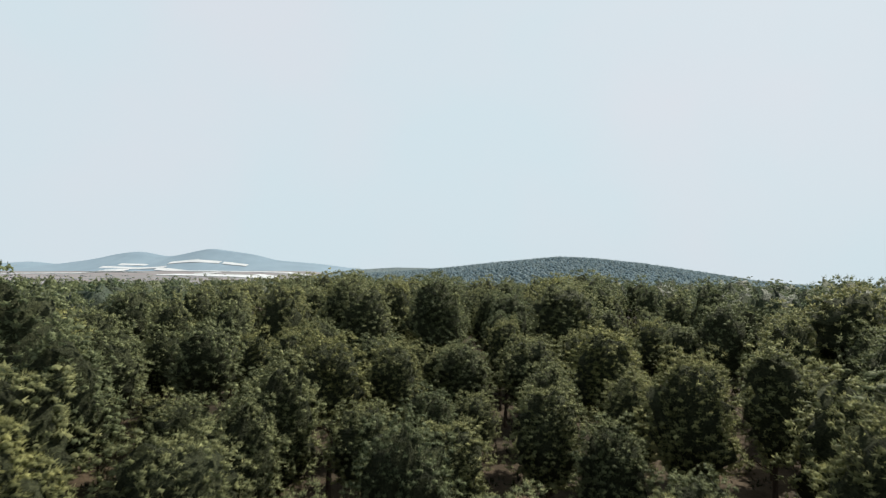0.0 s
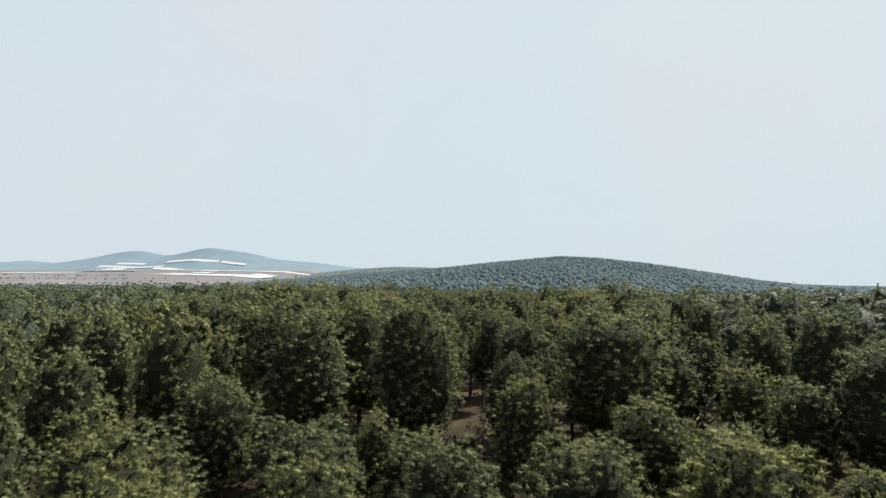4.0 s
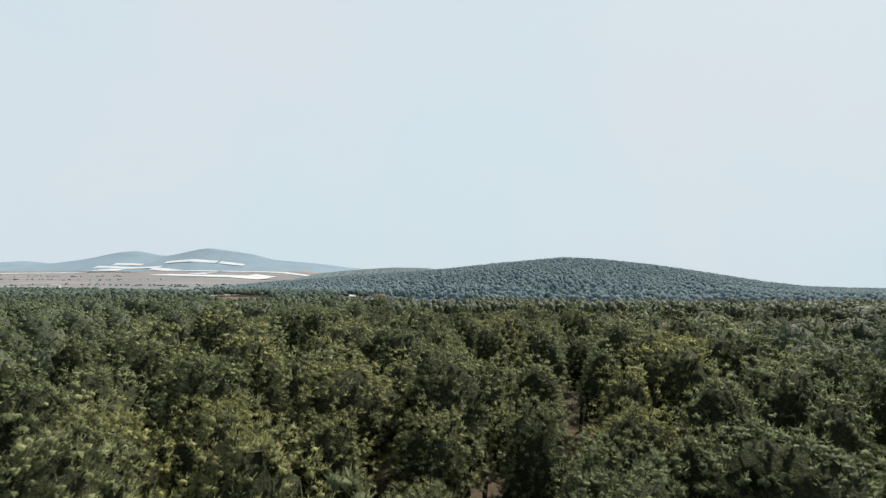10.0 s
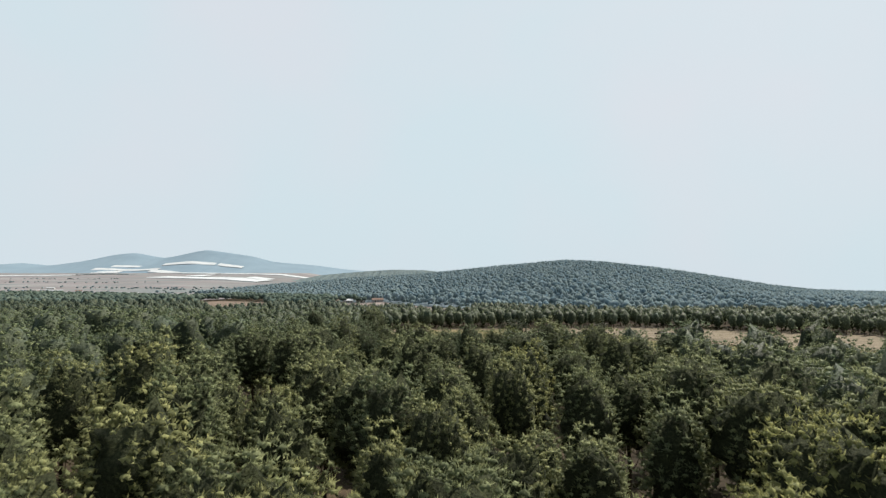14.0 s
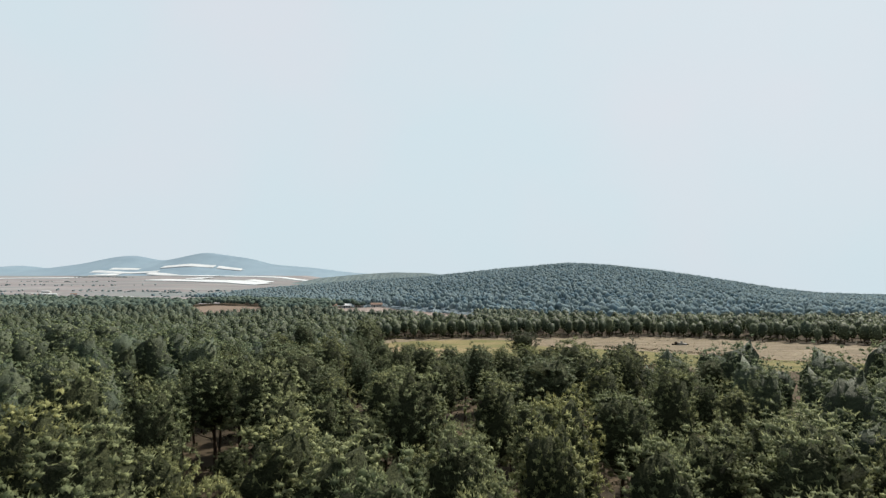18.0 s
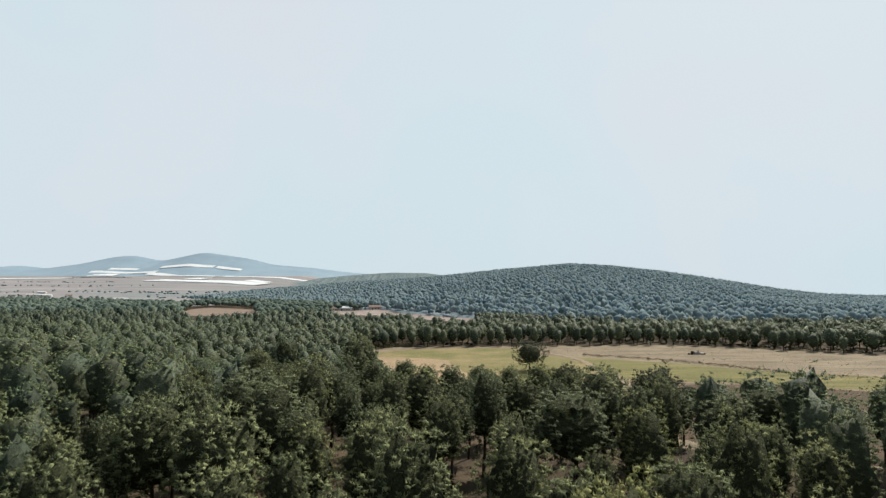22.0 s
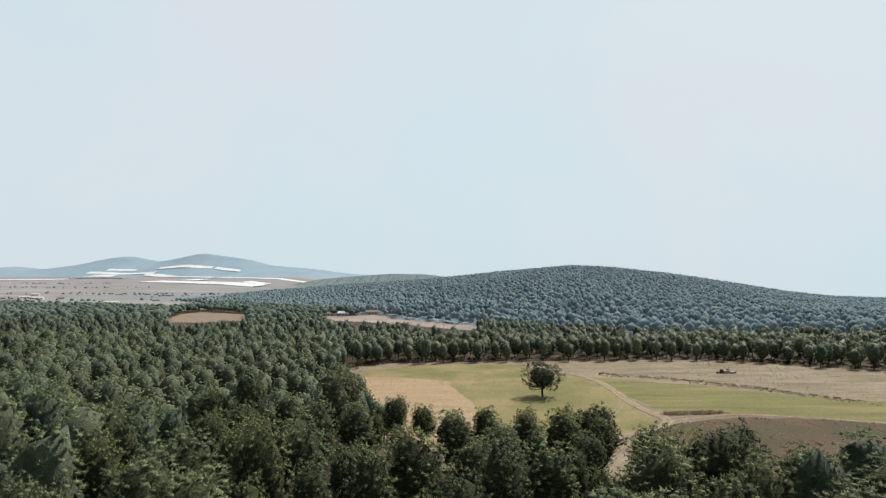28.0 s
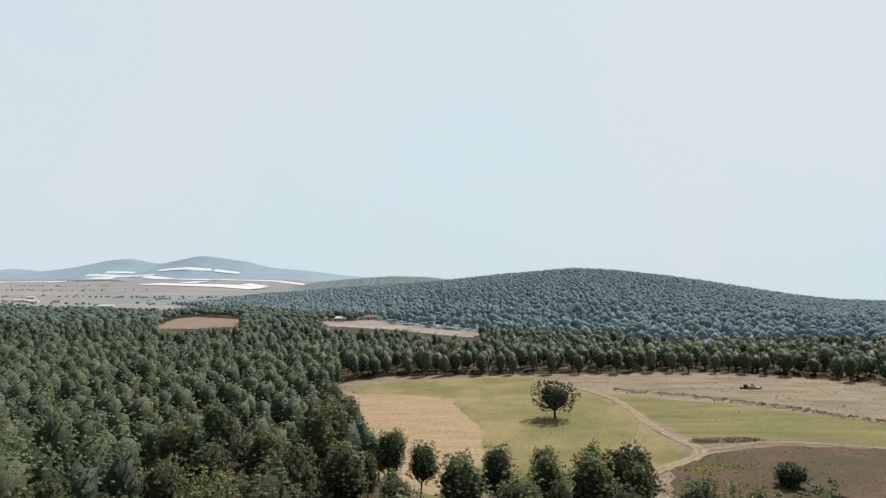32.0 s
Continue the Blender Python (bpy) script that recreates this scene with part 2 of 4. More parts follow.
def part(name, me, parent, label=""):
    ob = new(name, me)
    ob.parent = parent
    return tagged(ob, label) if label else ob


def unit(v):
    return v / np.maximum(np.linalg.norm(v, axis=-1, keepdims=True), 1e-9)


def tube(points, radii, sides=7):
    """A tapered tube along a line of points."""
    P = np.asarray(points, float)
    T = unit(np.gradient(P, axis=0))
    A = unit(np.cross(T, np.array([0.31, 0.95, 0.05])))
    B = np.cross(T, A)
    ang = np.linspace(0, 2 * np.pi, sides, endpoint=False)
    ring = np.cos(ang)[None, :, None] * A[:, None] + np.sin(ang)[None, :, None] * B[:, None]
    V = (P[:, None] + ring * np.asarray(radii)[:, None, None]).reshape(-1, 3)
    n = len(P)
    i = np.arange(n - 1)[:, None] * sides
    j = np.arange(sides)[None]
    k = (j + 1) % sides
    F = np.stack([i + j, i + k, i + sides + k, i + sides + j], -1).reshape(-1, 4)
    return V, F


def merge(pieces):
    """Joins (vertices, faces) or (vertices, faces, normals)."""
    V, F, N, o = [], [], [], 0
    for p in pieces:
        V.append(p[0])
        F.append(p[1] + o)
        N += list(p[2:])
        o += len(p[0])
    joined = (np.concatenate(V), np.concatenate(F))
    return (*joined, np.concatenate(N)) if N else joined


def envelope(h, shape):
    """Crown radius, as a share of the widest, at the share h of the crown's height."""
    low = np.clip((h + 0.16) / 0.42, 0, 1) ** 0.8
    top = np.sqrt(np.clip(1 - np.clip((h - 0.28) / 0.73, 0, 1) ** shape, 0, 1))
    return low * top


def lobes(rng, R, H, count, shape):
    """Ends of the main boughs on a crown's outline."""
    k = np.arange(count)
    h = np.clip(0.02 + 0.93 * ((k + 0.5) / count) ** 0.9 + rng.normal(0, 0.03, count), 0.02, 0.97)
    az = k * 2.39996 + rng.normal(0, 0.4, count)
    r = R * envelope(h, shape)
    return np.stack([np.cos(az) * r, np.sin(az) * r, h * H], 1), R * rng.uniform(0.24, 0.42, count)


def bulge(P, ends, wide):
    """How far the outline stands out where a bough ends, and draws in between two boughs."""
    gap = np.linalg.norm(P[:, None] - ends[None], axis=2) / wide[None]
    return 0.64 + 0.48 * np.exp(-(gap.min(1) ** 2) * 0.9)


def skin(rng, R, H, shape, count, ends, wide):
    """Even places all over a crown's outline, with the way that each one faces."""
    g = np.linspace(0, 1, 80)
    e = envelope(g, shape)
    run = np.cumsum((0.12 + e) * np.hypot(np.gradient(e) * R, np.gradient(g) * H))
    h = np.interp((np.arange(count) + rng.random(count)) / count * run[-1], run, g)
    az = np.arange(count) * 2.39996 + rng.normal(0, 0.12, count)
    r = R * envelope(h, shape)
    P = np.stack([np.cos(az) * r, np.sin(az) * r, h * H], 1)
    rise = -np.interp(h, g, np.gradient(e) / np.gradient(g)) * R / H
    D = unit(np.stack([np.cos(az), np.sin(az), np.clip(rise, -0.5, 4)], 1))
    mid = np.array([0, 0, 0.4 * H])
    b = bulge(P, ends, wide)
    return mid + (P - mid) * np.stack([b, b, 0.35 + 0.65 * b], 1) + rng.normal(0, 0.03 * R, P.shape), D


def body(rng, R, H, shape, share, ends, wide, rings, sides):
    """The inner mass of a crown, coloured as shaded twigs and needles: uneven, it follows the boughs."""
    h = np.linspace(0.0, 0.97, rings)
    a = np.linspace(0, 2 * np.pi, sides, endpoint=False)[None] + (np.arange(rings) % 2)[:, None] * np.pi / sides
    rad = (R * envelope(h, shape))[:, None] * np.ones((1, sides))
    P = np.stack([np.cos(a) * rad, np.sin(a) * rad, np.repeat((h * H)[:, None], sides, 1)], -1).reshape(-1, 3)
    b = bulge(P, ends, wide) * share * rng.uniform(0.86, 1.08, len(P))
    mid = np.array([0, 0, 0.4 * H])
    V = mid + (P - mid) * np.stack([b, b, 0.3 + 0.68 * b], 1)
    V = np.concatenate([V, [[0, 0, V[-sides:, 2].mean() + 0.05 * R], [0, 0, V[:sides, 2].mean()]]])
    i = np.arange(rings - 1)[:, None] * sides
    j = np.arange(sides)[None]
    k = (j + 1) % sides
    q = np.stack([i + j, i + k, i + sides + k, i + sides + j], -1).reshape(-1, 4)
    t, top = rings * sides, (rings - 1) * sides
    F = np.concatenate([q[:, [0, 1, 2]], q[:, [0, 2, 3]], [[top + m, top + (m + 1) % sides, t] for m in range(sides)], [[(m + 1) % sides, m, t + 1] for m in range(sides)]])
    N = unit((V - mid) / np.array([1, 1, (H / R / 2) ** 2]))
    inward = (np.cross(V[F[:, 1]] - V[F[:, 0]], V[F[:, 2]] - V[F[:, 0]]) * N[F[:, 0]]).sum(1) < 0
    F[inward] = F[inward][:, [0, 2, 1]]
    return V, F, N


def brushes(rng, C, A, needles, size, width):
    """Needle clumps: at every place a fuzzy brush of thin blades that fan out from its twig."""
    n = len(C)
    d = unit(rng.normal(0, 1, (n, needles, 3)) + A[:, None] * 0.9)
    s = size * rng.uniform(0.8, 1.2, (n, 1, 1))
    L = s * rng.uniform(0.3, 0.6, (n, needles, 1))
    root = C[:, None] + d * s * rng.uniform(0.35, 0.6, (n, needles, 1))
    side = unit(np.cross(d, A[:, None] + rng.normal(0, 0.7, (n, needles, 3)))) * width * rng.uniform(0.6, 1.3, (n, needles, 1))
    V = np.stack([root - side, root + side, root + d * L + np.array([0, 0, 0.08]) * s], 2).reshape(-1, 3)
    N = unit(d * 0.8 + A[:, None] * 0.35 + rng.normal(0, 0.2, (n, needles, 3))).reshape(-1, 3)
    F = np.arange(n * needles * 3).reshape(-1, 3)
    T = V[F]
    turn = (np.cross(T[:, 1] - T[:, 0], T[:, 2] - T[:, 0]) * N).sum(1) < 0
    F[turn] = F[turn][:, [0, 2, 1]]
    return V, F, np.repeat(N, 3, axis=0)


def ball(fine, below):
    bm = bmesh.new()
    bmesh.ops.create_icosphere(bm, subdivisions=fine, radius=1)
    v = np.array([p.co[:] for p in bm.verts])
    f = np.array([[p.index for p in q.verts] for q in bm.faces if q.calc_center_median().z > below])
    bm.free()
    return v, f


def tumps(rng, C, A, size, v0, f0):
    """The dense heart of each needle clump: small uneven rounded heads."""
    n = len(C)
    t = rng.uniform(0, 6.28, n)
    v = np.repeat(v0[None], n, 0) * rng.uniform(0.68, 1.32, (n, len(v0), 1)) * np.array([1, 1, 0.85])
    x = v[..., 0] * np.cos(t)[:, None] - v[..., 1] * np.sin(t)[:, None]
    y = v[..., 0] * np.sin(t)[:, None] + v[..., 1] * np.cos(t)[:, None]
    v = np.stack([x, y, v[..., 2]], -1) * (size * rng.uniform(0.7, 1.3, n) if np.isscalar(size) else size)[:, None, None]
    F = f0[None] + np.arange(n)[:, None, None] * len(v0)
    return (v + C[:, None]).reshape(-1, 3), F.reshape(-1, 3), unit(unit(v) + 0.2 * A[:, None]).reshape(-1, 3)


def crown(rng, R, H, boughs, clusters, needles, size, width, shape=2.0, share=0.86, net=(9, 12)):
    """A crown: boughs as a dark inner mass with clumps of needles standing out of them."""
    ends, wide = lobes(rng, R, H, boughs, shape)
    C, D = skin(rng, R, H, shape, clusters, ends, wide)
    A = unit(D * 0.7 + np.array([0, 0, 0.6]))
    inner = body(rng, R, H, shape, share, ends, wide, *net)
    rise = np.array([1, 1, H / (np.sort(C[:, 2])[-4] + 0.8 * size)])
    C, inner = C * rise, (inner[0] * rise, *inner[1:])
    heads = tumps(rng, C, A, size, *ball(1, 0.0))
    pieces = [inner, heads, brushes(rng, C, A, needles, size * 2.2, width)] if needles else [inner, heads]
    return merge(pieces), C, len(inner[1])


def shaded(me, count, mat=M_SHADED_TWIG, of=1):
    """The first faces of every tree are its inner mass, with shade painted as a darker colour."""
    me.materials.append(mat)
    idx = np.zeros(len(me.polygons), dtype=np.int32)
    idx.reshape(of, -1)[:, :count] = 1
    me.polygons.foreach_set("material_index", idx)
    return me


# ---- trees ----
def pine(seed, lod, height=15.0, R=3.5, bare=0.36, shape=2.0, needle=None, label=""):
    """A long-needled pine: trunk, limbs and a crown of needle tufts."""
    rng = np.random.default_rng(seed)
    root = tagged(new("pine_tree"), label or "tall pine with a rounded dark-green needle crown", "tree", "pines of the forest")
    lean = rng.normal(0, 0.35, 2)
    z = np.linspace(-0.3, height * 0.84, 9)
    bend = np.stack([lean[0] * (z / height) ** 2 + 0.12 * np.sin(z * 0.7 + seed), lean[1] * (z / height) ** 2 + 0.12 * np.cos(z * 0.6 + seed), z], 1)
    V, F = tube(bend, 0.24 * (1 - 0.9 * np.clip(z, 0, None) / height) + 0.015, 8)
    part("trunk", mesh_np("trunk", V, F, M_BARK, True), root)
    base = height * bare
    detail = {0: (26, 640, 16, 0.17, 0.026), 1: (22, 290, 10, 0.22, 0.055)}[lod]
    (V, F, N), C, inner = crown(rng, R, height - base - 0.3, *detail, shape, 0.84, (12, 16) if lod == 0 else (9, 12))
    off = np.array([lean[0] * 0.7, lean[1] * 0.7, base])
    part("crown", shaded(mesh_np("crown", V + off, F, needle, True, N), inner, M_SHADED_TWIG), root)
    for c in C[np.argsort(C[:, 2])][:(len(C) * 3) // 5:len(C) // (16 if lod == 0 else 10)] + off:
        zz = max(c[2] - 1.3 - rng.random(), base * 0.6)
        a = np.array([np.interp(zz, z, bend[:, 0]), np.interp(zz, z, bend[:, 1]), zz])
        mid = (a + c) / 2 + np.array([0, 0, -0.25])
        V, F = tube([a, mid, c], [0.07, 0.045, 0.015], 5)
        part("limb", mesh_np("limb", V, F, M_BARK, True), root)
    return root


def wood_mesh(rng, spots, tall, detail, trunk_sides=4, R=2.95, bare=0.24, kinds=8, share=0.88, net=(7, 9)):
    """Many pines of a wood in one set of arrays: crowns, and trunks."""
    base = []
    for k in range(kinds):
        (v, f, n), C, inner = crown(rng, R * rng.uniform(0.88, 1.15), 15 * (1 - bare) - 0.4, *detail, rng.uniform(3.0, 4.6), share, net)
        base.append((v + np.array([0, 0, 15 * bare]), f, n))
    crowns, trunks = [], []
    for (x, y, g), h in zip(spots, tall):
        v, f, n = base[rng.integers(kinds)]
        t = rng.uniform(0, 6.28)
        s = h / 15 * rng.uniform(0.92, 1.2)
        rot = np.array([[np.cos(t), -np.sin(t), 0], [np.sin(t), np.cos(t), 0], [0, 0, 1]])
        crowns.append(((v * np.array([s, s, h / 15])) @ rot.T + np.array([x, y, g]), f, n @ rot.T))
        if trunk_sides:
            trunks.append(tube([(x, y, g - 0.3), (x + 0.1, y, g + h * 0.45)], [0.22, 0.16], trunk_sides))
    return merge(crowns), (merge(trunks) if trunks else None), inner


def add_wood(name, label, spots, tall, detail, mat, **more):
    (v, f, n), trunks, inner = wood_mesh(rng, spots, tall, detail, **more)
    wood = tagged(new(name, shaded(mesh_np(name, v, f, mat, True, n), inner, M_SHADED_NEEDLE, len(spots))), label, "forest", "", "stuff")
    if trunks:
        tagged(part("trunk", mesh_np("trunk", *trunks, M_BARK, True), wood), kind="stuff")
    return wood


def lump_mesh(rng, spots, tall, wide, kinds=10, fine=2):
    """Far crowns: uneven many-lobed domes."""
    bm = bmesh.new()
    bmesh.ops.create_icosphere(bm, subdivisions=fine, radius=1)
    bm.verts.ensure_lookup_table()
    v0 = np.array([v.co[:] for v in bm.verts])
    f0 = np.array([[v.index for v in f.verts] for f in bm.faces if f.calc_center_median().z > -0.45])
    bm.free()
    base = []
    for k in range(kinds):
        knobs = unit(rng.normal(0, 1, (9, 3)) + np.array([0, 0, 0.4]))
        stand = np.max(v0 @ knobs.T, axis=1)
        r = 0.6 + 0.45 * np.clip((stand - 0.55) / 0.45, 0, 1) + rng.normal(0, 0.08, len(v0))
        v = v0 * r[:, None]
        base.append(v)
    out = []
    for (x, y, g), h, w in zip(spots, tall, wide):
        t = rng.uniform(0, 6.28)
        rot = np.array([[np.cos(t), -np.sin(t), 0], [np.sin(t), np.cos(t), 0], [0, 0, 1]])
        v = base[rng.integers(kinds)] * np.array([w, w, h * 0.42]) @ rot.T + np.array([x, y, g + h * 0.6])
        out.append((v, f0))
    return merge(out)


# ---- the lie of the land ----
CREST_X = [-700, -420, -167, -94, 8, 130, 253, 289, 375, 505, 640, 762, 860, 968, 1300]
CREST_Z = [-4, 6, 26, 30, 38, 51, 61, 64, 60, 47, 28, 8, -3, -7, -12]
TOE_X = [-700, -330, -100, 30, 120, 1300]
TOE_Y = [1500, 1080, 800, 610, 495, 462]


def land(x, y):
    """Height of the ground."""
    x, y = np.asarray(x, float), np.asarray(y, float)
    toe = np.interp(x, TOE_X, TOE_Y)
    t = np.clip((y - toe) / (1530 - toe), 0, 1.0)
    up = t * t * (3 - 2 * t) * 0.45 + t * 0.55
    back = 1 - 0.6 * np.clip((y - 1530) / 900, 0, 1)
    ray = x * 1430 / np.clip(y - 100, 250, 1430)
    hill = np.interp(ray, CREST_X, CREST_Z) * up * back
    rise = np.clip(y - 1500, 0, None) * 0.030 * np.clip((-300 - x) / 500, 0, 1)
    fall = -0.05 * np.clip(y - 1600, 0, None) * np.clip((x - 150) / 350, 0, 1)
    roll = 1.2 * np.sin(x * 0.011 + 1) * np.sin(y * 0.008) * np.clip((y - 420) / 200, 0, 1)
    return hill + rise + fall + roll


def grid_mesh(xs, ys):
    X, Y = np.meshgrid(xs, ys)
    V = np.stack([X, Y, land(X, Y)], -1).reshape(-1, 3)
    nx = len(xs)
    i = np.arange(len(ys) - 1)[:, None] * nx + np.arange(nx - 1)[None]
    F = np.stack([i, i + 1, i + nx + 1, i + nx], -1).reshape(-1, 4)
    return V, F


gx = np.concatenate([np.linspace(-4800, -800, 41), np.linspace(-780, 1180, 141), np.linspace(1220, 4800, 37)])
gy = np.concatenate([np.linspace(-400, 500, 31), np.linspace(515, 2000, 100), np.linspace(2040, 4950, 60)])
V, F = grid_mesh(gx, gy)
me = mesh_np("ground", V, F, M_LITTER, True)
me.materials.append(M_PLAIN)
mid_face = V[F].mean(1)
plain = (mid_face[:, 1] > np.interp(mid_face[:, 0], [-900, -460, -300, -290, -100, 100], [1150, 925, 870, 1090, 1250, 1620])) & (mid_face[:, 1] > np.where(mid_face[:, 0] > 0, 1650, 0))
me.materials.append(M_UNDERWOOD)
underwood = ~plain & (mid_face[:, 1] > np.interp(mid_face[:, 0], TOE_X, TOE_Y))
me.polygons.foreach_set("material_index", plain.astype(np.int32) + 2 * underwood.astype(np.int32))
tagged(new("ground", me), "brown needle litter and soil under the pines", "ground", "", "structure")


def patch(name, outline, mat, lift, label, step=3.0, ragged=1.2, category="field"):
    """A field: a sheet over the ground with a ragged outline."""
    rng = np.random.default_rng(len(name) * 7 + int(abs(outline[0][0])))
    pts = []
    n = len(outline)
    for k in range(n):
        p, q = np.array(outline[k], float), np.array(outline[(k + 1) % n], float)
        m = max(int(np.linalg.norm(q - p) / step), 1)
        for j in range(m):
            pts.append(p + (q - p) * j / m + rng.normal(0, ragged * 0.45, 2))
    bm = bmesh.new()
    vs = [bm.verts.new((x, y, float(land(x, y)) + lift)) for x, y in pts]
    bm.faces.new(vs)
    bmesh.ops.triangulate(bm, faces=bm.faces[:])
    bmesh.ops.recalc_face_normals(bm, faces=bm.faces[:])
    if sum(f.normal.z for f in bm.faces) < 0:
        bmesh.ops.reverse_faces(bm, faces=bm.faces[:])
    me = bpy.data.meshes.new(name)
    bm.to_mesh(me)
    bm.free()
    me.materials.append(mat)
    return tagged(new(name, me), label, category, "", "structure")


# edges of the clearing: the forest stands nearer than FRONT and farther than BACK
FRONT_X = [-40, -27, -18, -8, 0, 27, 36, 47, 60, 80, 110, 150, 300]
FRONT_Y = [365, 330, 300, 268, 256, 256, 238, 226, 222, 212, 200, 188, 175]
BACK_X = [-40, -27, -16, 26, 113, 129, 151, 200, 400]
BACK_Y = [365, 387, 394, 398, 403, 393, 375, 350, 330]
MEADOW = [(-125, 790), (-92, 745), (-63, 790), (-38, 715), (2, 660), (36, 618), (20, 575), (-34, 648), (-90, 682)]
FALLOW = [(54, 287), (70, 294), (95, 290), (170, 250), (220, 190), (110, 196), (60, 219), (40, 236), (38, 262), (42, 276)]
REDFIELD = [(-215, 637), (-264, 798), (-264, 857), (-193, 787), (-159, 669), (-184, 637)]

clearing = [(x, y - 4) for x, y in zip(FRONT_X, FRONT_Y)] + [(x, y + 2) for x, y in zip(BACK_X[::-1], BACK_Y[::-1])]
patch("field", clearing, M_DRY, 0.02, "dry straw-coloured tall grass of the clearing", 6, 2)
patch("field", [(-30, 365), (-11, 385), (11, 389), (33, 389), (39, 366), (49, 354), (51.5, 330), (50.5, 303), (51, 287), (44, 280), (36, 271), (20, 262), (-2, 262), (-10, 290), (7, 325), (3, 349), (-24, 358)],
      M_GREEN, 0.05, "short yellow-green grass round the lone tree", 3, 2)
patch("field", [(-27, 357), (-13, 357), (3, 349), (7, 326), (10, 306), (9, 284), (0, 262), (-8, 270), (-14, 295), (-22, 325)],
      M_STUBBLE, 0.08, "tan ploughed stubble field", 3, 0.8)
patch("field", [(51, 357), (60, 352), (83, 338), (98, 323), (110, 316), (170, 290), (170, 255), (95, 292), (76, 298), (56, 296), (54, 318)],
      M_GREEN2, 0.05, "green mown strips of meadow", 3, 0.8)
patch("field", FALLOW,
      M_FALLOW, 0.05, "brown fallow with weeds", 3, 1.5)


def smooth_line(points):
    P = []
    for a_, b_ in zip(points[:-1], points[1:]):
        for k in range(8):
            P.append(np.array(a_) + (np.array(b_) - np.array(a_)) * k / 8)
    P = np.array(P + [np.array(points[-1])], float)
    for _ in range(12):
        P[1:-1] = (P[:-2] + P[1:-1] * 2 + P[2:]) / 4
    T = unit(np.gradient(P, axis=0))
    return P, np.stack([-T[:, 1], T[:, 0]], 1)


def strip(P, N, width, lift, mat, seed):
    """A ragged ribbon along a line."""
    rng = np.random.default_rng(seed)
    L = P + N * (width / 2 + rng.normal(0, width * 0.09, (len(P), 1)))
    R = P - N * (width / 2 + rng.normal(0, width * 0.09, (len(P), 1)))
    V = np.concatenate([np.c_[L, np.full(len(P), lift)], np.c_[R, np.full(len(P), lift)]])
    i = np.arange(len(P) - 1)
    return mesh_np("dirt_track", V, np.stack([i, i + len(P), i + len(P) + 1, i + 1], 1), mat)


def track(points, width, lift, label, bed=None, rut=None):
    """A farm track: a worn bed with two wheel ruts."""
    P, N = smooth_line(points)
    root = tagged(new("dirt_track", strip(P, N, width, lift, bed or M_BED, 1)), label, "track", "", "structure")
    for side in (-1, 1):
        part("rut", strip(P + N * side * width * 0.27, N, width * 0.27, lift + 0.012, rut or M_TRACK, 5 + side), root)
    return root


track([(33, 396), (39, 381), (44, 371), (50, 357), (52, 345), (52, 332), (51, 312), (52, 298), (54, 291), (51, 285), (45, 280), (39, 275), (25, 262)], 2.5, 0.12, "pale rutted dirt track bending through the clearing")
track([(54, 290), (62, 293), (69, 297), (81, 295), (92, 291), (140, 268), (190, 240)], 1.5, 0.10, "narrow pale dirt path beside the fallow")
track([(51, 322), (48, 309), (43, 298), (34, 280)], 1.7, 0.085, "faint worn track in the grass", M_GREEN, M_BED)

# ---- forest layout ----
def in_poly(x, y, poly):
    inside = False
    for (x1, y1), (x2, y2) in zip(poly, poly[1:] + poly[:1]):
        if (y1 > y) != (y2 > y) and x < (x2 - x1) * (y - y1) / (y2 - y1) + x1:
            inside = not inside
    return inside


def wooded(x, y):
    if x > -40 and np.interp(x, FRONT_X, FRONT_Y) < y < np.interp(x, BACK_X, BACK_Y):
        return False
    for f in (1.0, 1.08, 1.16, 1.24, 1.3):
        u, v = x * f, 160 + (y - 160) * f
        if in_poly(u, v, MEADOW) or in_poly(u, v, REDFIELD):
            return False
    return True


# single pines: place and height of the top, stretch by stretch
START = [(-27, 40, 17), (-20.7, 35, 13.7), (-17, 27, 12.5), (-12.5, 68, 12), (-5.6, 60.6, 10.8), (7.8, 54, 11.3), (12.8, 42.4, 10.2), (26.9, 71.4, 11), (-12, 44.6, 9.8), (-0.5, 75.8, 17.1), (-8.5, 77, 15.7), (-22.4, 68.1, 13.8),
         (7.2, 68.4, 12), (2.2, 57, 10.6), (10.9, 93, 13.9), (18.2, 91, 15), (33.5, 88.5, 14.6), (25.8, 77, 11.2), (31, 69, 14.1), (-7.9, 46.4, 12.2),
         (-19, 85, 13.5), (17, 60, 10.5), (-20, 55, 12.4), (20, 52, 10)]
MIDDLE = [(-5.9, 87.7, 16.6), (9.1, 86.1, 15.1), (14.8, 76, 15.9), (21.1, 105, 15.8), (-24.2, 109.5, 15.4), (11.8, 126.6, 13.8), (1.3, 131.5, 15.6), (-2.4, 135, 17), (-13.5, 104, 17.4),
          (28.7, 109, 16.2), (-25.8, 120.7, 17), (-2, 123.3, 15), (-9.3, 128, 15.7), (-16, 120, 17.6), (6.3, 124, 14.3), (-4.3, 107.7, 16.3), (1.6, 110, 16.6), (20.5, 134.3, 14.9), (26, 131, 16.5),
          (22.7, 118, 16.7), (31.6, 125.5, 18), (37, 117.8, 16.8), (-8.2, 113.8, 16.2), (26, 99.8, 15.7), (-19.2, 99, 14.9), (-38, 121, 14.6), (-31, 129.6, 17.2), (-48, 105, 15.4), (30.5, 117, 15.4)]
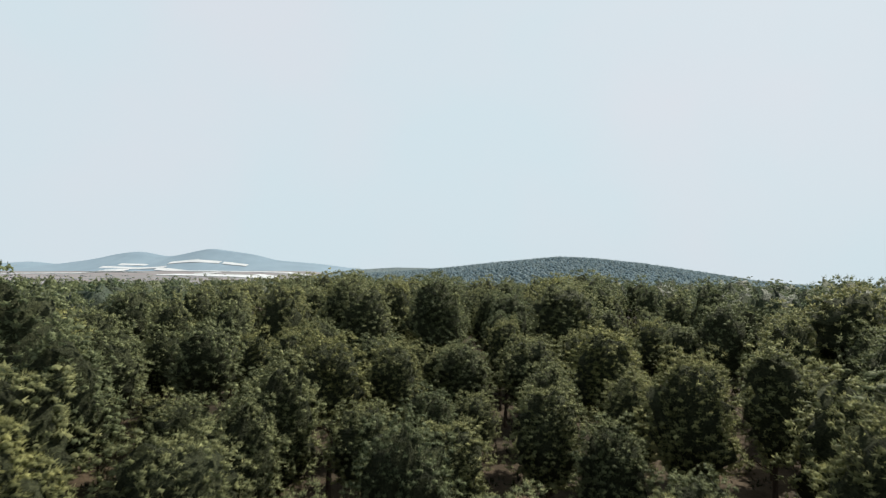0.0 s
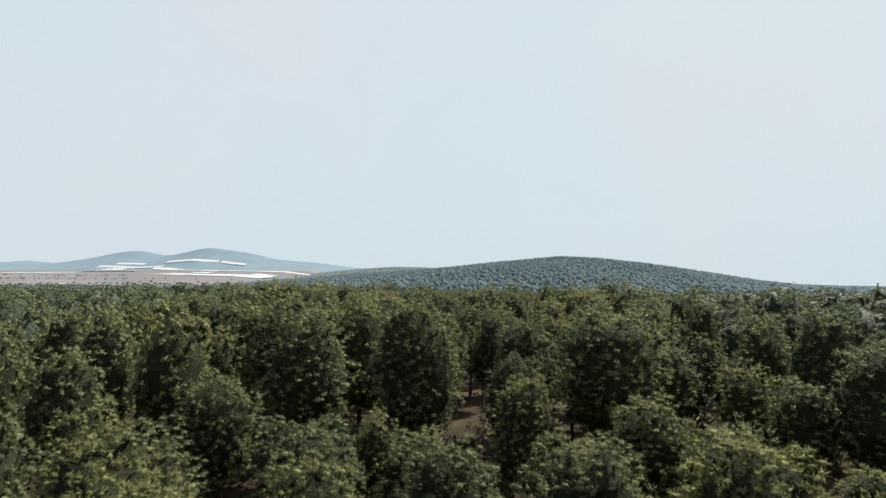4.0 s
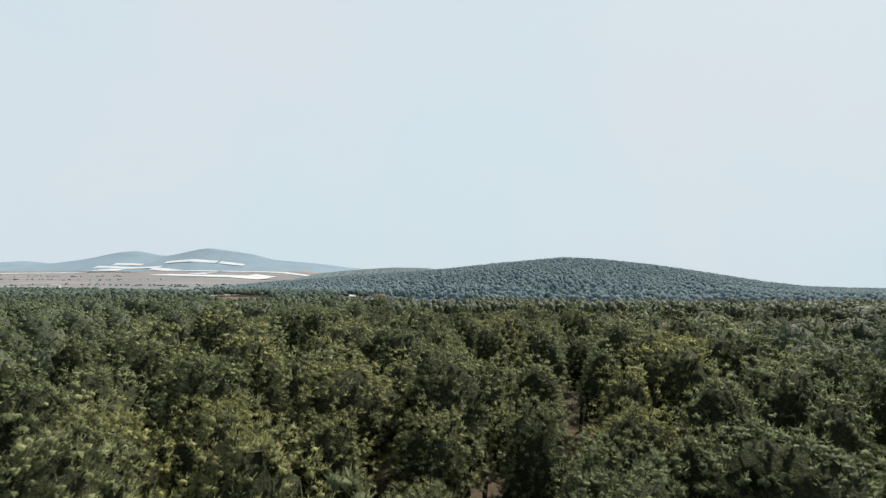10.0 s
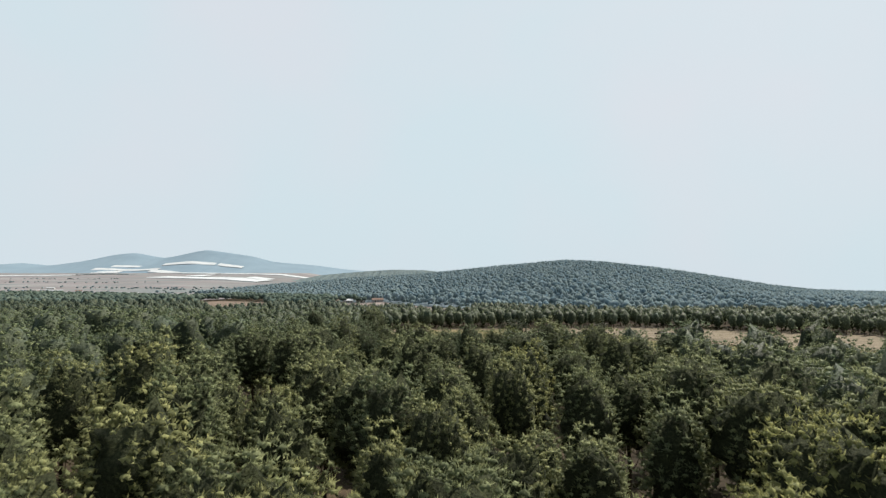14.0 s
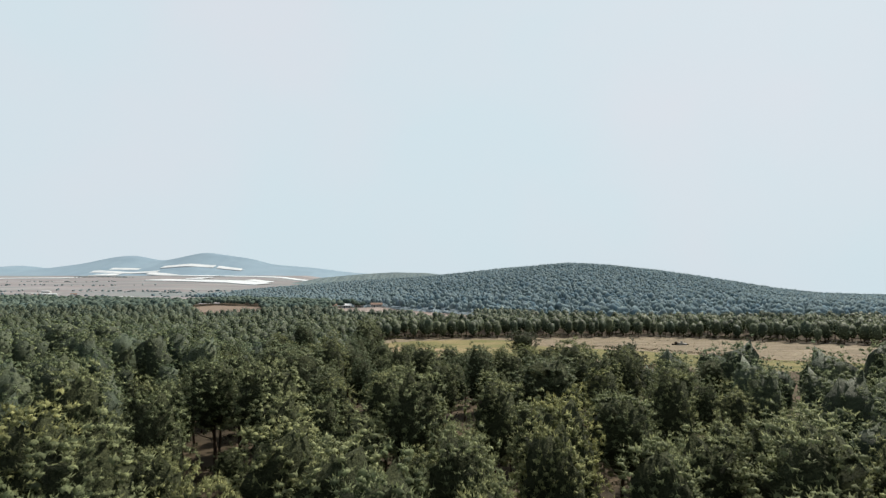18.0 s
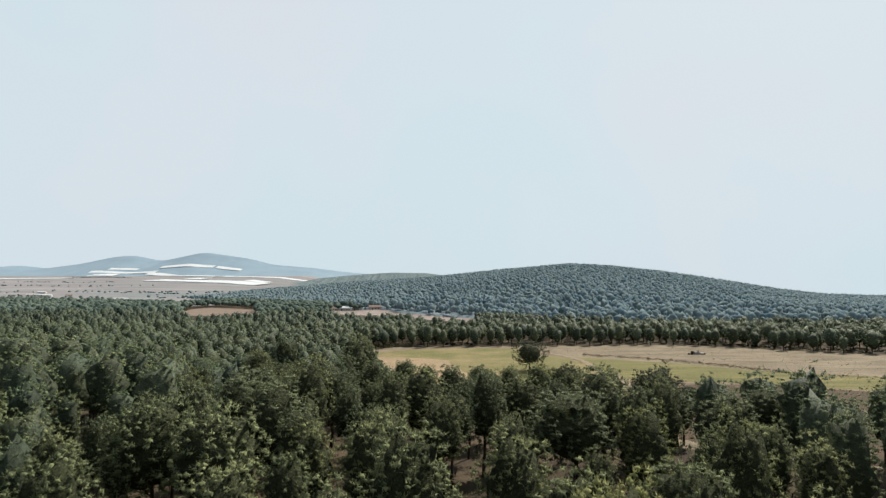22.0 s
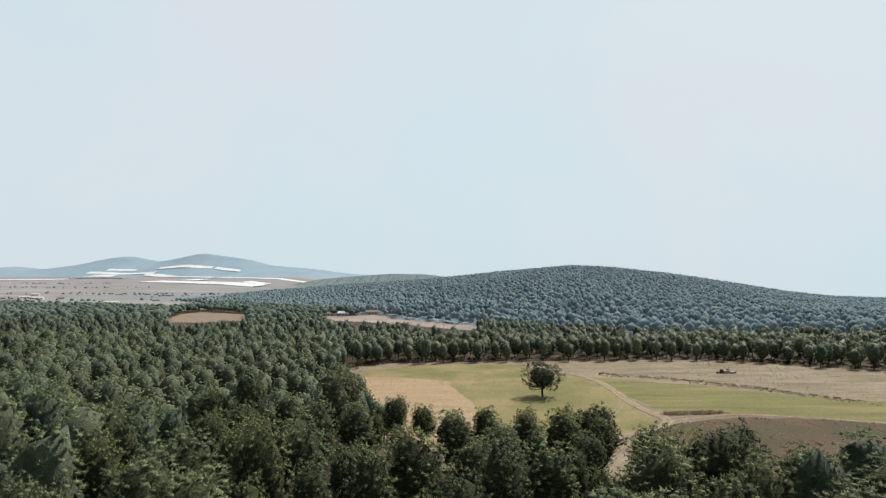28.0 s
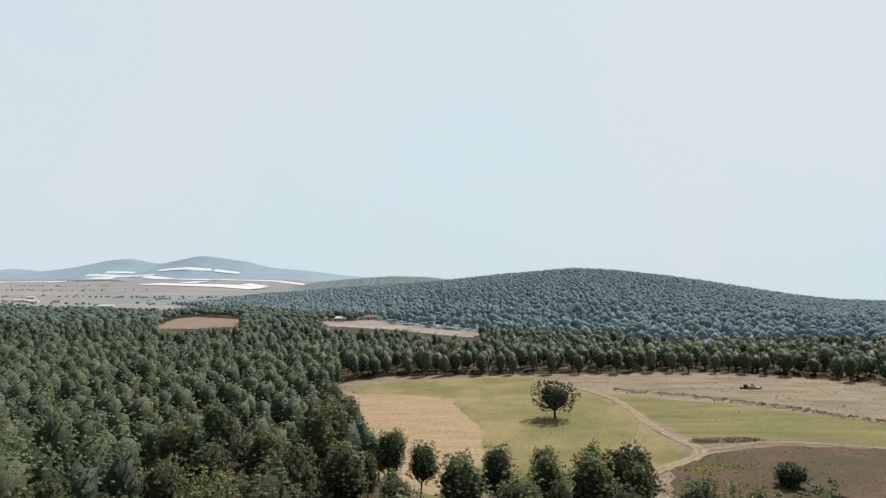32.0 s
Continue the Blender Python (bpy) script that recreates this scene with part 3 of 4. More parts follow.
PLATEAU = [(15.7, 143.8, 15.8), (25.5, 144, 17.6), (31.5, 138.2, 18.2), (-27.5, 144.8, 18), (-27.3, 181.6, 16.7), (-9.8, 147, 16.8), (17.4, 195, 15.5), (24, 191, 14.3), (22, 152, 14.5), (-35.4, 145.8, 17),
           (-15.4, 164.5, 15.3), (-7.6, 166, 13.5), (-27.6, 166, 15.8), (-21.5, 139.7, 17.3), (-5, 141.5, 16.7), (9.6, 162.8, 14.9), (18.8, 164.7, 15.2), (28.5, 152, 15.9), (-35.8, 165, 17.9),
           (-14.8, 191, 14), (-1.5, 168.5, 17.2), (-19.8, 177, 16.8), (-5.7, 177.5, 15.7), (36, 177.8, 14), (34, 158, 14.4)]
EDGE = [(-20.6, 243.4, 12), (-24.5, 231, 13.5), (-2.2, 217.4, 15), (-19.6, 197.5, 16.3), (19.8, 241.4, 12.6), (27.3, 250, 11), (23, 206, 16.8), (44, 219, 12.6), (-17.5, 227, 14.7), (-7.6, 262, 10.8),
        (8.8, 251.8, 10.8), (14.4, 245, 11.6), (-8, 225.5, 11), (-27, 215, 15), (-26, 202, 16.4), (2.9, 241, 12.2), (-31, 249, 12), (-25, 254, 12.6), (47.2, 209, 13.6), (9.4, 230, 13),
        (-18, 289, 10), (-25, 316, 9.5), (-12, 247, 12.5), (30, 232, 12), (13, 215, 14), (38, 200, 14)]
keyed = START + MIDDLE + PLATEAU + EDGE
BROAD = (34.6, 217.8, 15.2)

rng = np.random.default_rng(11)
cell = {}


def room(x, y, gap):
    for i in range(int(x // 8) - 1, int(x // 8) + 2):
        for j in range(int(y // 8) - 1, int(y // 8) + 2):
            for (u, v, g) in cell.get((i, j), ()):
                if (u - x) ** 2 + (v - y) ** 2 < max(g, gap) ** 2:
                    return False
    return True


def take(x, y, gap):
    cell.setdefault((int(x // 8), int(y // 8)), []).append((x, y, gap))


for x, y, h in keyed:
    take(x, y, 6.4)
take(BROAD[0], BROAD[1], 6.5)
near, mid, far = [], [], []
for n in range(60000):
    y = 20 + 430 * rng.random() ** 0.8
    x = rng.uniform(-1, 1) * (0.74 * y + 30)
    gap = rng.uniform(6.6, 8.2) if 105 < y < 205 and abs(x) < 48 else rng.uniform(4.3, 5.6) if y < 72 else rng.uniform(4.9, 6.4) if y < 105 else rng.uniform(5.6, 7.0) if y < 262 else rng.uniform(4.4, 5.9)
    if not wooded(x, y) or not room(x, y, gap):
        continue
    h = (rng.uniform(8.5, 12.5) if rng.random() < 0.32 else rng.uniform(12.5, 17.3)) if y > 72 else rng.uniform(7.5, 12.5)
    if y > 222 and x > -12:
        h = rng.uniform(8.5, 11)
    if abs(x) > 30 and y < 200:
        h = rng.uniform(11.5, 16.5)
    if abs(x) < 9 and y < 45:
        h = 8.3 + 2.0 * rng.random()
    take(x, y, gap)
    (near if abs(x) < 40 and y < 262 else mid if y < 262 and abs(x) < 130 else far).append((x, y, h))
near.sort(key=lambda p: abs(p[0]) + 0.05 * p[1])
mid += near[200:]
near = near[:200]
beside = [p for p in mid if abs(p[0]) < 78]
mid = [p for p in mid if abs(p[0]) >= 78]

# single pines near the flight line
variants = {lod: [pine(40 + 10 * lod + k, min(lod, 1), 15.0, R, bare, shape, M_NEEDLE_DEEP if lod == 2 else M_NEEDLE, "tall pine with a dense deep-green crown near the clearing" if lod == 2 else "") for k, (R, bare, shape) in enumerate(
    [(3.2, 0.28, 2.2), (3.0, 0.25, 1.9), (3.6, 0.42, 2.7), (3.2, 0.34, 2.3), (3.4, 0.28, 2.1), (3.0, 0.3, 2.2)])] for lod in (0, 1, 2)}
first = {}
for n, (x, y, h) in enumerate(keyed + near):
    lod = 0 if y < 112 and abs(x) < 16 else 1 if y < 190 else 2
    k = int(rng.integers(6))
    s = h / 15
    w = (s if y < 195 else 1.2 * s) * rng.uniform(0.98, 1.2) if n < len(keyed) else s * (rng.uniform(1.0, 1.3) if y < 72 else rng.uniform(0.8, 1.02))
    m = pose(x, y, float(land(x, y)), 0, 0, rng.uniform(0, 360)) @ Matrix.Diagonal((w, w, s, 1))
    if (lod, k) in first:
        copy_thing(variants[lod][k], m)
    else:
        first[lod, k] = m
for key, m in first.items():
    variants[key[0]][key[1]].matrix_basis = m

# the rest of the wood
add_wood("pine_wood", "dense pine wood with dark-green rounded crowns", [(x, y, 0) for x, y, h in beside], [h for x, y, h in beside], (18, 125, 9, 0.28, 0.055), M_NEEDLE_FAR, R=3.2)
add_wood("pine_wood", "pine wood with dark-green rounded crowns", [(x, y, 0) for x, y, h in mid], [h for x, y, h in mid], (14, 84, 0, 0.37, 0), M_NEEDLE_FAR, R=3.9)
add_wood("pine_wood", "pine wood behind and beside the clearing", [(x, y, 0) for x, y, h in far], [7.2 + 2.8 * rng.random() + (3.0 if y < 262 else 0) for x, y, h in far], (10, 40, 0, 0.48, 0), M_NEEDLE_FAR, bare=0.1, R=4.4, net=(6, 8))

# distant woods and the wooded hill
def scatter(count, x0, x1, y0, y1, gap, ok):
    out, seen = [], set()
    for _ in range(count):
        y = y0 + (y1 - y0) * rng.random()
        x = rng.uniform(x0, x1)
        if abs(x) > 0.76 * y + 20 or not ok(x, y):
            continue
        key = (int(x / gap), int(y / gap))
        if key in seen:
            continue
        seen.add(key)
        out.append((x, y, float(land(x, y))))
    return out


def low_wood(x, y):
    return wooded(x, y) and y < np.interp(x, TOE_X, TOE_Y) and y < np.interp(x, [-900, -460, -300, -290], [1150, 930, 870, 1100])


def hill_wood(x, y):
    return y >= np.interp(x, TOE_X, TOE_Y) and wooded(x, y) and x > -420


spots = scatter(30000, -750, 750, 445, 1100, 6.5, low_wood)
closer, beyond = [p for p in spots if p[1] < 600], [p for p in spots if p[1] >= 600]
add_wood("pine_wood", "pine wood on the low ground, tinted blue-green for haze", closer, rng.uniform(6.2, 9.2, len(closer)), (8, 26, 0, 0.62, 0), M_WOODS, bare=0.06, R=4.9, net=(5, 7))
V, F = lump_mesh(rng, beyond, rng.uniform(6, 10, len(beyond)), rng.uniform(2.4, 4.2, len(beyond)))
tagged(new("distant_wood", mesh_np("distant_wood", V, F, M_WOODS, True)), "woods on the low ground, tinted blue-green for haze", "forest", "", "stuff")
spots = scatter(130000, -420, 1250, 500, 1580, 6.0, hill_wood)
lower = [p for p in spots if p[1] < 820]
upper = [p for p in spots if p[1] >= 820]
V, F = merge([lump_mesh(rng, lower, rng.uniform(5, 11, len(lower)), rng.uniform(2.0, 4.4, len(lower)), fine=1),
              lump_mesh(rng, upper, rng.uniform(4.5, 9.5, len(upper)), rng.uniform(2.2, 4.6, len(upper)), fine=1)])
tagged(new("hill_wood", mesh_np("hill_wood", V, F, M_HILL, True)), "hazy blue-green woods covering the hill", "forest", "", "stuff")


# ---- far country: plain, greenhouses, mountains ----
def ridge(name, xs, zs, y, depth, mat, label, seed):
    """A mountain range: spurs and gullies under a crest line."""
    r = np.random.default_rng(seed)
    X = np.linspace(xs[0], xs[-1], 150)
    top = np.interp(X, xs, zs)
    k = np.array([1, 4, 6, 4, 1]) / 16
    for _ in range(3):
        top = np.convolve(np.pad(top, 2, mode="edge"), k, "valid")
    steps = np.array([0, 0.2, 0.42, 0.62, 0.8, 0.93, 1.0, 0.97, 0.85])
    rows = []
    spur = np.cumsum(r.normal(0, 1, 150))
    spur = np.sin(spur * 0.7)
    for i, t in enumerate(steps):
        yy = y - depth + depth * (t if i < 7 else 1 + (i - 6) * 0.15)
        base = land(X, np.full(150, yy)) - 6
        shape = (t ** 1.25) * (1 + 0.05 * spur * (1 - t) * 2 * (i < 7))
        rows.append(np.stack([X, np.full(150, yy) + 20 * spur * (t < 1), base + np.clip(top - base, 0, None) * shape], 1))
    V = np.concatenate(rows)
    q = np.arange(len(steps) - 1)[:, None] * 150 + np.arange(149)[None]
    F = np.stack([q, q + 1, q + 151, q + 150], -1).reshape(-1, 4)
    return tagged(new(name, mesh_np(name, V, F, mat, True)), label, "mountains", "", "structure")


PEAK_X = [-3500, -3300, -3048, -2892, -2735, -2462, -2268, -2111, -1914, -1778, -1622, -1484, -1287, -1169, -854, -618, -304, 0]
PEAK_Z = [128, 132, 139, 151, 127, 163, 206, 222, 179, 210, 243, 222, 194, 157, 132, 100, 82, 70]
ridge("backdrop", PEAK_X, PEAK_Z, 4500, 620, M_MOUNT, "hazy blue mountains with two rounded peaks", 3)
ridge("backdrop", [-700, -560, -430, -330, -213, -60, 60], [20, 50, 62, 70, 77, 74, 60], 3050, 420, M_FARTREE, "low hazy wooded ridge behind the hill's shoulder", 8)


def slope(x, y):
    """Height of the plain and of the mountain's foot."""
    low = land(x, y)
    t = np.clip((y - 3880) / 620, 0, 1)
    return np.where(t > 0, np.maximum(low, low - 6 + np.clip(np.interp(x, PEAK_X, PEAK_Z) - low + 6, 0, None) * t ** 1.25), low)


def greenhouse(x0, x1, y0, y1, skew=0.0):
    """A block of low plastic greenhouses: many ridged roofs with walls, following the ground."""
    root = tagged(new("greenhouse_block"), "low white plastic greenhouses in a far valley field", "greenhouse", "greenhouses of the plain")
    xs = np.linspace(x0, x1, 9)
    n = max(int((y1 - y0) / 30), 3) * 2 + 1
    ys = np.linspace(y0, y1, n)
    X, Y = np.meshgrid(xs, ys)
    Y = Y + (X - x0) * skew
    Z = slope(X, Y) + 2.6 + 1.6 * (np.arange(n) % 2)[:, None]
    top = np.stack([X, Y, Z], -1)
    V = top.reshape(-1, 3)
    q = np.arange(n - 1)[:, None] * 9 + np.arange(8)[None]
    part("roof", mesh_np("roof", V, np.stack([q, q + 1, q + 10, q + 9], -1).reshape(-1, 4), M_PLASTIC), root)
    low = top[0].copy()
    low[:, 2] = slope(low[:, 0], low[:, 1]) - 4
    i = np.arange(8)
    part("wall", mesh_np("wall", np.concatenate([low, top[0]]), np.stack([i, i + 1, i + 10, i + 9], 1), M_PLASTIC), root)
    return root


for x0, x1, y0, y1, skew in [(-2080, -1920, 4100, 4150, 0.3), (-2155, -1745, 4012, 4066, 0.01), (-2090, -1950, 3880, 3970, 0.3), (-1780, -1445, 4148, 4208, 0.02), (-1425, -1255, 4150, 4208, -0.22), (-1785, -1490, 3965, 4035, -0.45),
                             (-1480, -1240, 3740, 3880, -0.6), (-1225, -660, 2740, 2960, -0.62), (-1230, -560, 3660, 3790, -0.84), (-800, -695, 2720, 2850, -0.6), (-2080, -1790, 3000, 3130, 0.6), (-1180, -1100, 3050, 3220, 0.0)]:
    greenhouse(x0, x1, y0, y1, skew)

# rows of trees and copses on the plain
far_rows = []
for x0, y0, x1, y1, n in [(-930, 1740, -610, 1720, 46), (-1250, 1560, -950, 1760, 30), (-1900, 3420, -1560, 3300, 150), (-1900, 2500, -1250, 2560, 60), (-640, 1560, -420, 1600, 24), (-1000, 1230, -640, 1010, 70),
                          (-1500, 2100, -900, 2150, 40), (-520, 1280, -330, 1190, 26), (-900, 1330, -560, 1190, 30)]:
    for k in range(n):
        t = rng.random()
        x, y = x0 + (x1 - x0) * t + rng.normal(0, 9), y0 + (y1 - y0) * t + rng.normal(0, 14)
        far_rows.append((x, y, float(land(x, y))))
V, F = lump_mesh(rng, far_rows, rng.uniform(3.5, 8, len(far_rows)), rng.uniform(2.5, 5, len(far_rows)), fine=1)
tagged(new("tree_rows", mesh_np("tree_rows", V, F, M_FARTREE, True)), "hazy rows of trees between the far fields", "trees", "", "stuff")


def house(x, y, turn, L=9.0, W=6.0, H=3.0, roof_mat=None, label=""):
    """A small gabled house: walls, roof, door and windows."""
    root = tagged(new("farm_house"), label or "small whitewashed farm house with a gabled roof", "house", "houses of the valley")
    l, w = L / 2, W / 2
    wall = np.array([(-l, -w, -0.3), (l, -w, -0.3), (l, w, -0.3), (-l, w, -0.3), (-l, -w, H), (l, -w, H), (l, w, H), (-l, w, H), (-l, 0, H + 1.6), (l, 0, H + 1.6)])
    bm = bmesh.new()
    vs = [bm.verts.new(p) for p in wall]
    for f in [(0, 1, 5, 4), (2, 3, 7, 6), (1, 2, 6, 9, 5), (3, 0, 4, 8, 7), (3, 2, 1, 0)]:
        bm.faces.new([vs[i] for i in f])
    me = bpy.data.meshes.new("wall")
    bm.to_mesh(me)
    bm.free()
    me.materials.append(M_WALLPAINT)
    part("wall", me, root)
    for side in (-1, 1):
        a = np.array([(-l - 0.4, side * (w + 0.5), H - 0.35), (l + 0.4, side * (w + 0.5), H - 0.35), (l + 0.4, 0, H + 1.65), (-l - 0.4, 0, H + 1.65)])
        V = np.concatenate([a, a + np.array([0, 0, 0.15])])
        part("roof", mesh_np("roof", V, np.array([(0, 1, 2, 3), (7, 6, 5, 4), (0, 4, 5, 1), (1, 5, 6, 2), (2, 6, 7, 3), (3, 7, 4, 0)]), roof_mat or M_ROOF), root)
    for name, cx, z0, z1, hw in (("door", -l * 0.4, 0, 2.05, 0.5), ("window", l * 0.1, 1.0, 2.0, 0.5), ("window", l * 0.6, 1.0, 2.0, 0.5)):
        V = np.array([(cx - hw, -w - 0.03, z0), (cx + hw, -w - 0.03, z0), (cx + hw, -w - 0.03, z1), (cx - hw, -w - 0.03, z1)])
        V = np.concatenate([V, V + np.array([0, 0.1, 0])])
        part(name, mesh_np(name, V, np.array([(0, 1, 2, 3), (0, 4, 5, 1), (1, 5, 6, 2), (2, 6, 7, 3), (3, 7, 4, 0)]), M_DARK), root)
    root.matrix_basis = pose(x, y, float(land(x, y)), 0, 0, turn)
    return root


for x, y, turn, L, W, tin in [(-96, 760, 12, 10, 7, 1), (-84, 772, -20, 8, 6, 1), (-108, 752, 30, 7, 5, 0), (-66, 775, 8, 12, 7, 0), (-775, 1378, 10, 16, 9, 1), (-800, 1400, -15, 12, 8, 1), (-740, 1390, 30, 12, 8, 0),
                              (-983, 1694, 5, 20, 10, 1), (-900, 1520, 20, 12, 8, 0), (-860, 1480, -10, 12, 8, 1), (-492, 1102, 4, 22, 8, 1), (-200, 1002, 15, 14, 8, 1), (-372, 1290, -8, 16, 8, 1), (-940, 1580, 12, 12, 8, 1)]:
    house(x, y, turn, L, W, 3.0, M_TIN if tin else M_ROOF, "small whitewashed house with a pale tin roof" if tin else "small whitewashed house with a clay roof")


def far_patch(name, outline, mat, lift, label):
    """A field on sloping ground."""
    xs = np.linspace(min(p[0] for p in outline), max(p[0] for p in outline), 40)
    ys = np.linspace(min(p[1] for p in outline), max(p[1] for p in outline), 40)
    V, F = grid_mesh(xs, ys)
    V[:, 2] += lift
    c = V[F].mean(1)
    F = F[[in_poly(x, y, outline) for x, y, z in c]]
    return tagged(new(name, mesh_np(name, V, F, mat, True)), label, "field", "", "structure")


far_patch("field", MEADOW, M_FARSOIL, 0.25, "pale pinkish bare field below the wooded hill")
far_patch("field", REDFIELD, M_REDSOIL, 0.25, "reddish-brown ploughed field among the woods")

# ---- the clearing ----
def oak(name, x, y, height, R, base, seed, mat, label, detail, share, shape, limbs=9, trunk_r=0.34, category="tree"):
    """A broad-crowned tree with a forked trunk."""
    r = np.random.default_rng(seed)
    root = tagged(new(name), label, category)
    z = np.linspace(-0.3, base + 1.6, 7)
    line = np.stack([0.15 * np.sin(z), 0.1 * np.cos(z * 1.3), z], 1)
    V, F = tube(line, trunk_r * (1 - 0.45 * np.clip(z, 0, None) / (base + 1.6)) + 0.12 * (z < 0.2), 9)
    part("trunk", mesh_np("trunk", V, F, M_BARK, True), root)
    (V, F, N), C, inner = crown(r, R, height - base - 0.3, *detail, shape, share)
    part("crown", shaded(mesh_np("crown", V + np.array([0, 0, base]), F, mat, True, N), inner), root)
    for c in C[r.permutation(len(C))[:limbs]] + np.array([0, 0, base]):
        a = np.array([line[-2][0], line[-2][1], base * 0.9 + r.uniform(0, 1.4)])
        m1 = a + (c - a) * 0.45 + np.array([0, 0, -0.3])
        V, F = tube([a, m1, c], [0.16, 0.09, 0.03], 6)
        part("limb", mesh_np("limb", V, F, M_BARK, True), root)
    root.matrix_basis = pose(x, y, float(land(x, y)), 0, 0, r.uniform(0, 360))
    return root


oak("lone_tree", 29.6, 321, 9.8, 5.5, 2.0, 5, M_OAK, "lone dark oak with a broad rounded crown standing in the grass", (20, 420, 9, 0.25, 0.05), 0.62, 2.8, 18)
oak("oak_tree", BROAD[0], BROAD[1], BROAD[2], 4.9, 4.0, 9, M_OAK, "broad dark oak with a dense domed crown among pines", (24, 420, 8, 0.25, 0.05), 0.86, 2.4, 8)
oak("oak_tree", 26.5, 249, 11.2, 4.2, 2.6, 10, M_OAK, "dark broad-domed oak at the edge of the clearing", (24, 420, 8, 0.25, 0.05), 0.86, 2.4, 8)
oak("dry_tree", 25.3, 86.6, 11.3, 3.2, 3.5, 12, M_BROWNLEAF, "half-bare tree with thin brownish leaves among pines", (12, 130, 14, 0.22, 0.03), 0.4, 2.0, 16)
oak("dry_tree", -25.5, 89.6, 12, 3.2, 3.5, 13, M_BROWNLEAF, "half-bare tree with thin brownish leaves among pines", (12, 130, 14, 0.22, 0.03), 0.4, 2.0, 16)
oak("dry_tree", 36, 63, 9.5, 3.0, 2.5, 14, M_BROWNLEAF, "small tree with dry reddish-brown leaves among pines", (12, 130, 14, 0.22, 0.03), 0.4, 2.0, 16)
oak("bush", 59, 267, 3.9, 2.7, 0.1, 15, M_OAK, "round dark bush alone in the brown fallow", (12, 150, 10, 0.24, 0.05), 0.88, 2.4, 4, 0.1, "bush")


def weeds(name, label, spots, size, mat, count, width):
    """Weeds or grass: upright fans of blades."""
    P = np.array([(x, y, float(land(x, y)) + 0.02) for x, y in spots])
    A = np.tile(np.array([0, 0, 1.0]), (len(P), 1))
    n = len(P)
    d = unit(rng.normal(0, 1.0, (n, count, 3)) + A[:, None])
    d[..., 2] = np.abs(d[..., 2])
    p = unit(np.cross(d, rng.normal(0, 1, (n, count, 3)))) * width / 2
    L = size * rng.uniform(0.5, 1.2, (n, 1, 1)) * rng.uniform(0.7, 1.1, (n, count, 1))
    c = P[:, None] + rng.normal(0, size * 0.25, (n, count, 3)) * np.array([1, 1, 0])
    V = np.stack([c - p, c + p, c + d * L], 2).reshape(-1, 3)
    F = np.arange(len(V)).reshape(-1, 3)
    down = np.cross(V[F[:, 1]] - V[F[:, 0]], V[F[:, 2]] - V[F[:, 0]])[:, 2] < 0
    F[down] = F[down][:, [0, 2, 1]]
    N = np.tile(np.array([0, 0, 1.0]), (len(V), 1))
    return tagged(new(name, mesh_np(name, V, F, mat, True, N)), label, "weeds", "", "stuff")


def along(points, n, wide):
    P = np.array(points, float)
    t = rng.uniform(0, len(P) - 1, n)
    i = np.minimum(t.astype(int), len(P) - 2)
    f = (t - i)[:, None]
    return P[i] * (1 - f) + P[i + 1] * f + rng.normal(0, wide, (n, 2))


LINE = [(57, 365), (74, 356), (86, 345), (97, 335), (103, 325), (112, 314), (150, 292)]
weeds("weed_strip", "strip of dark dry weeds along the field edge", along(LINE, 260, 0.7), 0.9, M_DRYWEED, 10, 0.16)
weeds("weed_strip", "pale flattened straw beside the field edge", along([(x - 1, y - 3) for x, y in LINE], 420, 1.1), 0.5, M_PALEWEED, 8, 0.2)
weeds("hedge_weeds", "low dark-brown weeds beside the dirt path", along([(55, 296.5), (62, 297.5), (69, 298)], 320, 0.6), 1.1, M_DRYWEED, 10, 0.14)
weeds("flower_weeds", "yellow-green flowering weeds in the fallow", along([(45, 276), (50, 277), (57, 280)], 110, 1.6), 0.5, M_YELLOW, 9, 0.16)
weeds("flower_weeds", "yellow-green flowering weeds by the forest edge", along([(40, 264), (47, 262), (52, 268)], 110, 2.0), 0.5, M_YELLOW, 9, 0.16)
inside = [(x, y) for x, y in np.stack([rng.uniform(-36, 150, 9000), rng.uniform(225, 400, 9000)], 1) if not wooded(x, y)]
weeds("grass", "scattered dry grass tufts of the clearing", inside[:3200], 0.32, M_GRASS, 5, 0.1)
dry = [(x, y) for x, y in inside[3200:] if y > np.interp(x, [50, 112, 150], [372, 318, 296]) + 2 and x > 45]
weeds("grass", "tall dry straw-coloured grass of the upper field", dry[::2], 0.45, M_PALEWEED, 6, 0.14)

edge = np.array([p for p in along([(x, y + 3) for x, y in zip(BACK_X, BACK_Y)], 900, 1.6) if wooded(*p)])
C = np.c_[edge, rng.uniform(0.2, 1.0, len(edge))]
V, F, N = brushes(rng, C, np.tile(np.array([0, 0, 1.0]), (len(C), 1)), 18, 1.1, 0.13)
tagged(new("edge_brush", mesh_np("edge_brush", V, F, M_SHRUB, True, N)), "low brush along the edge of the far wood", "undergrowth", "", "stuff")

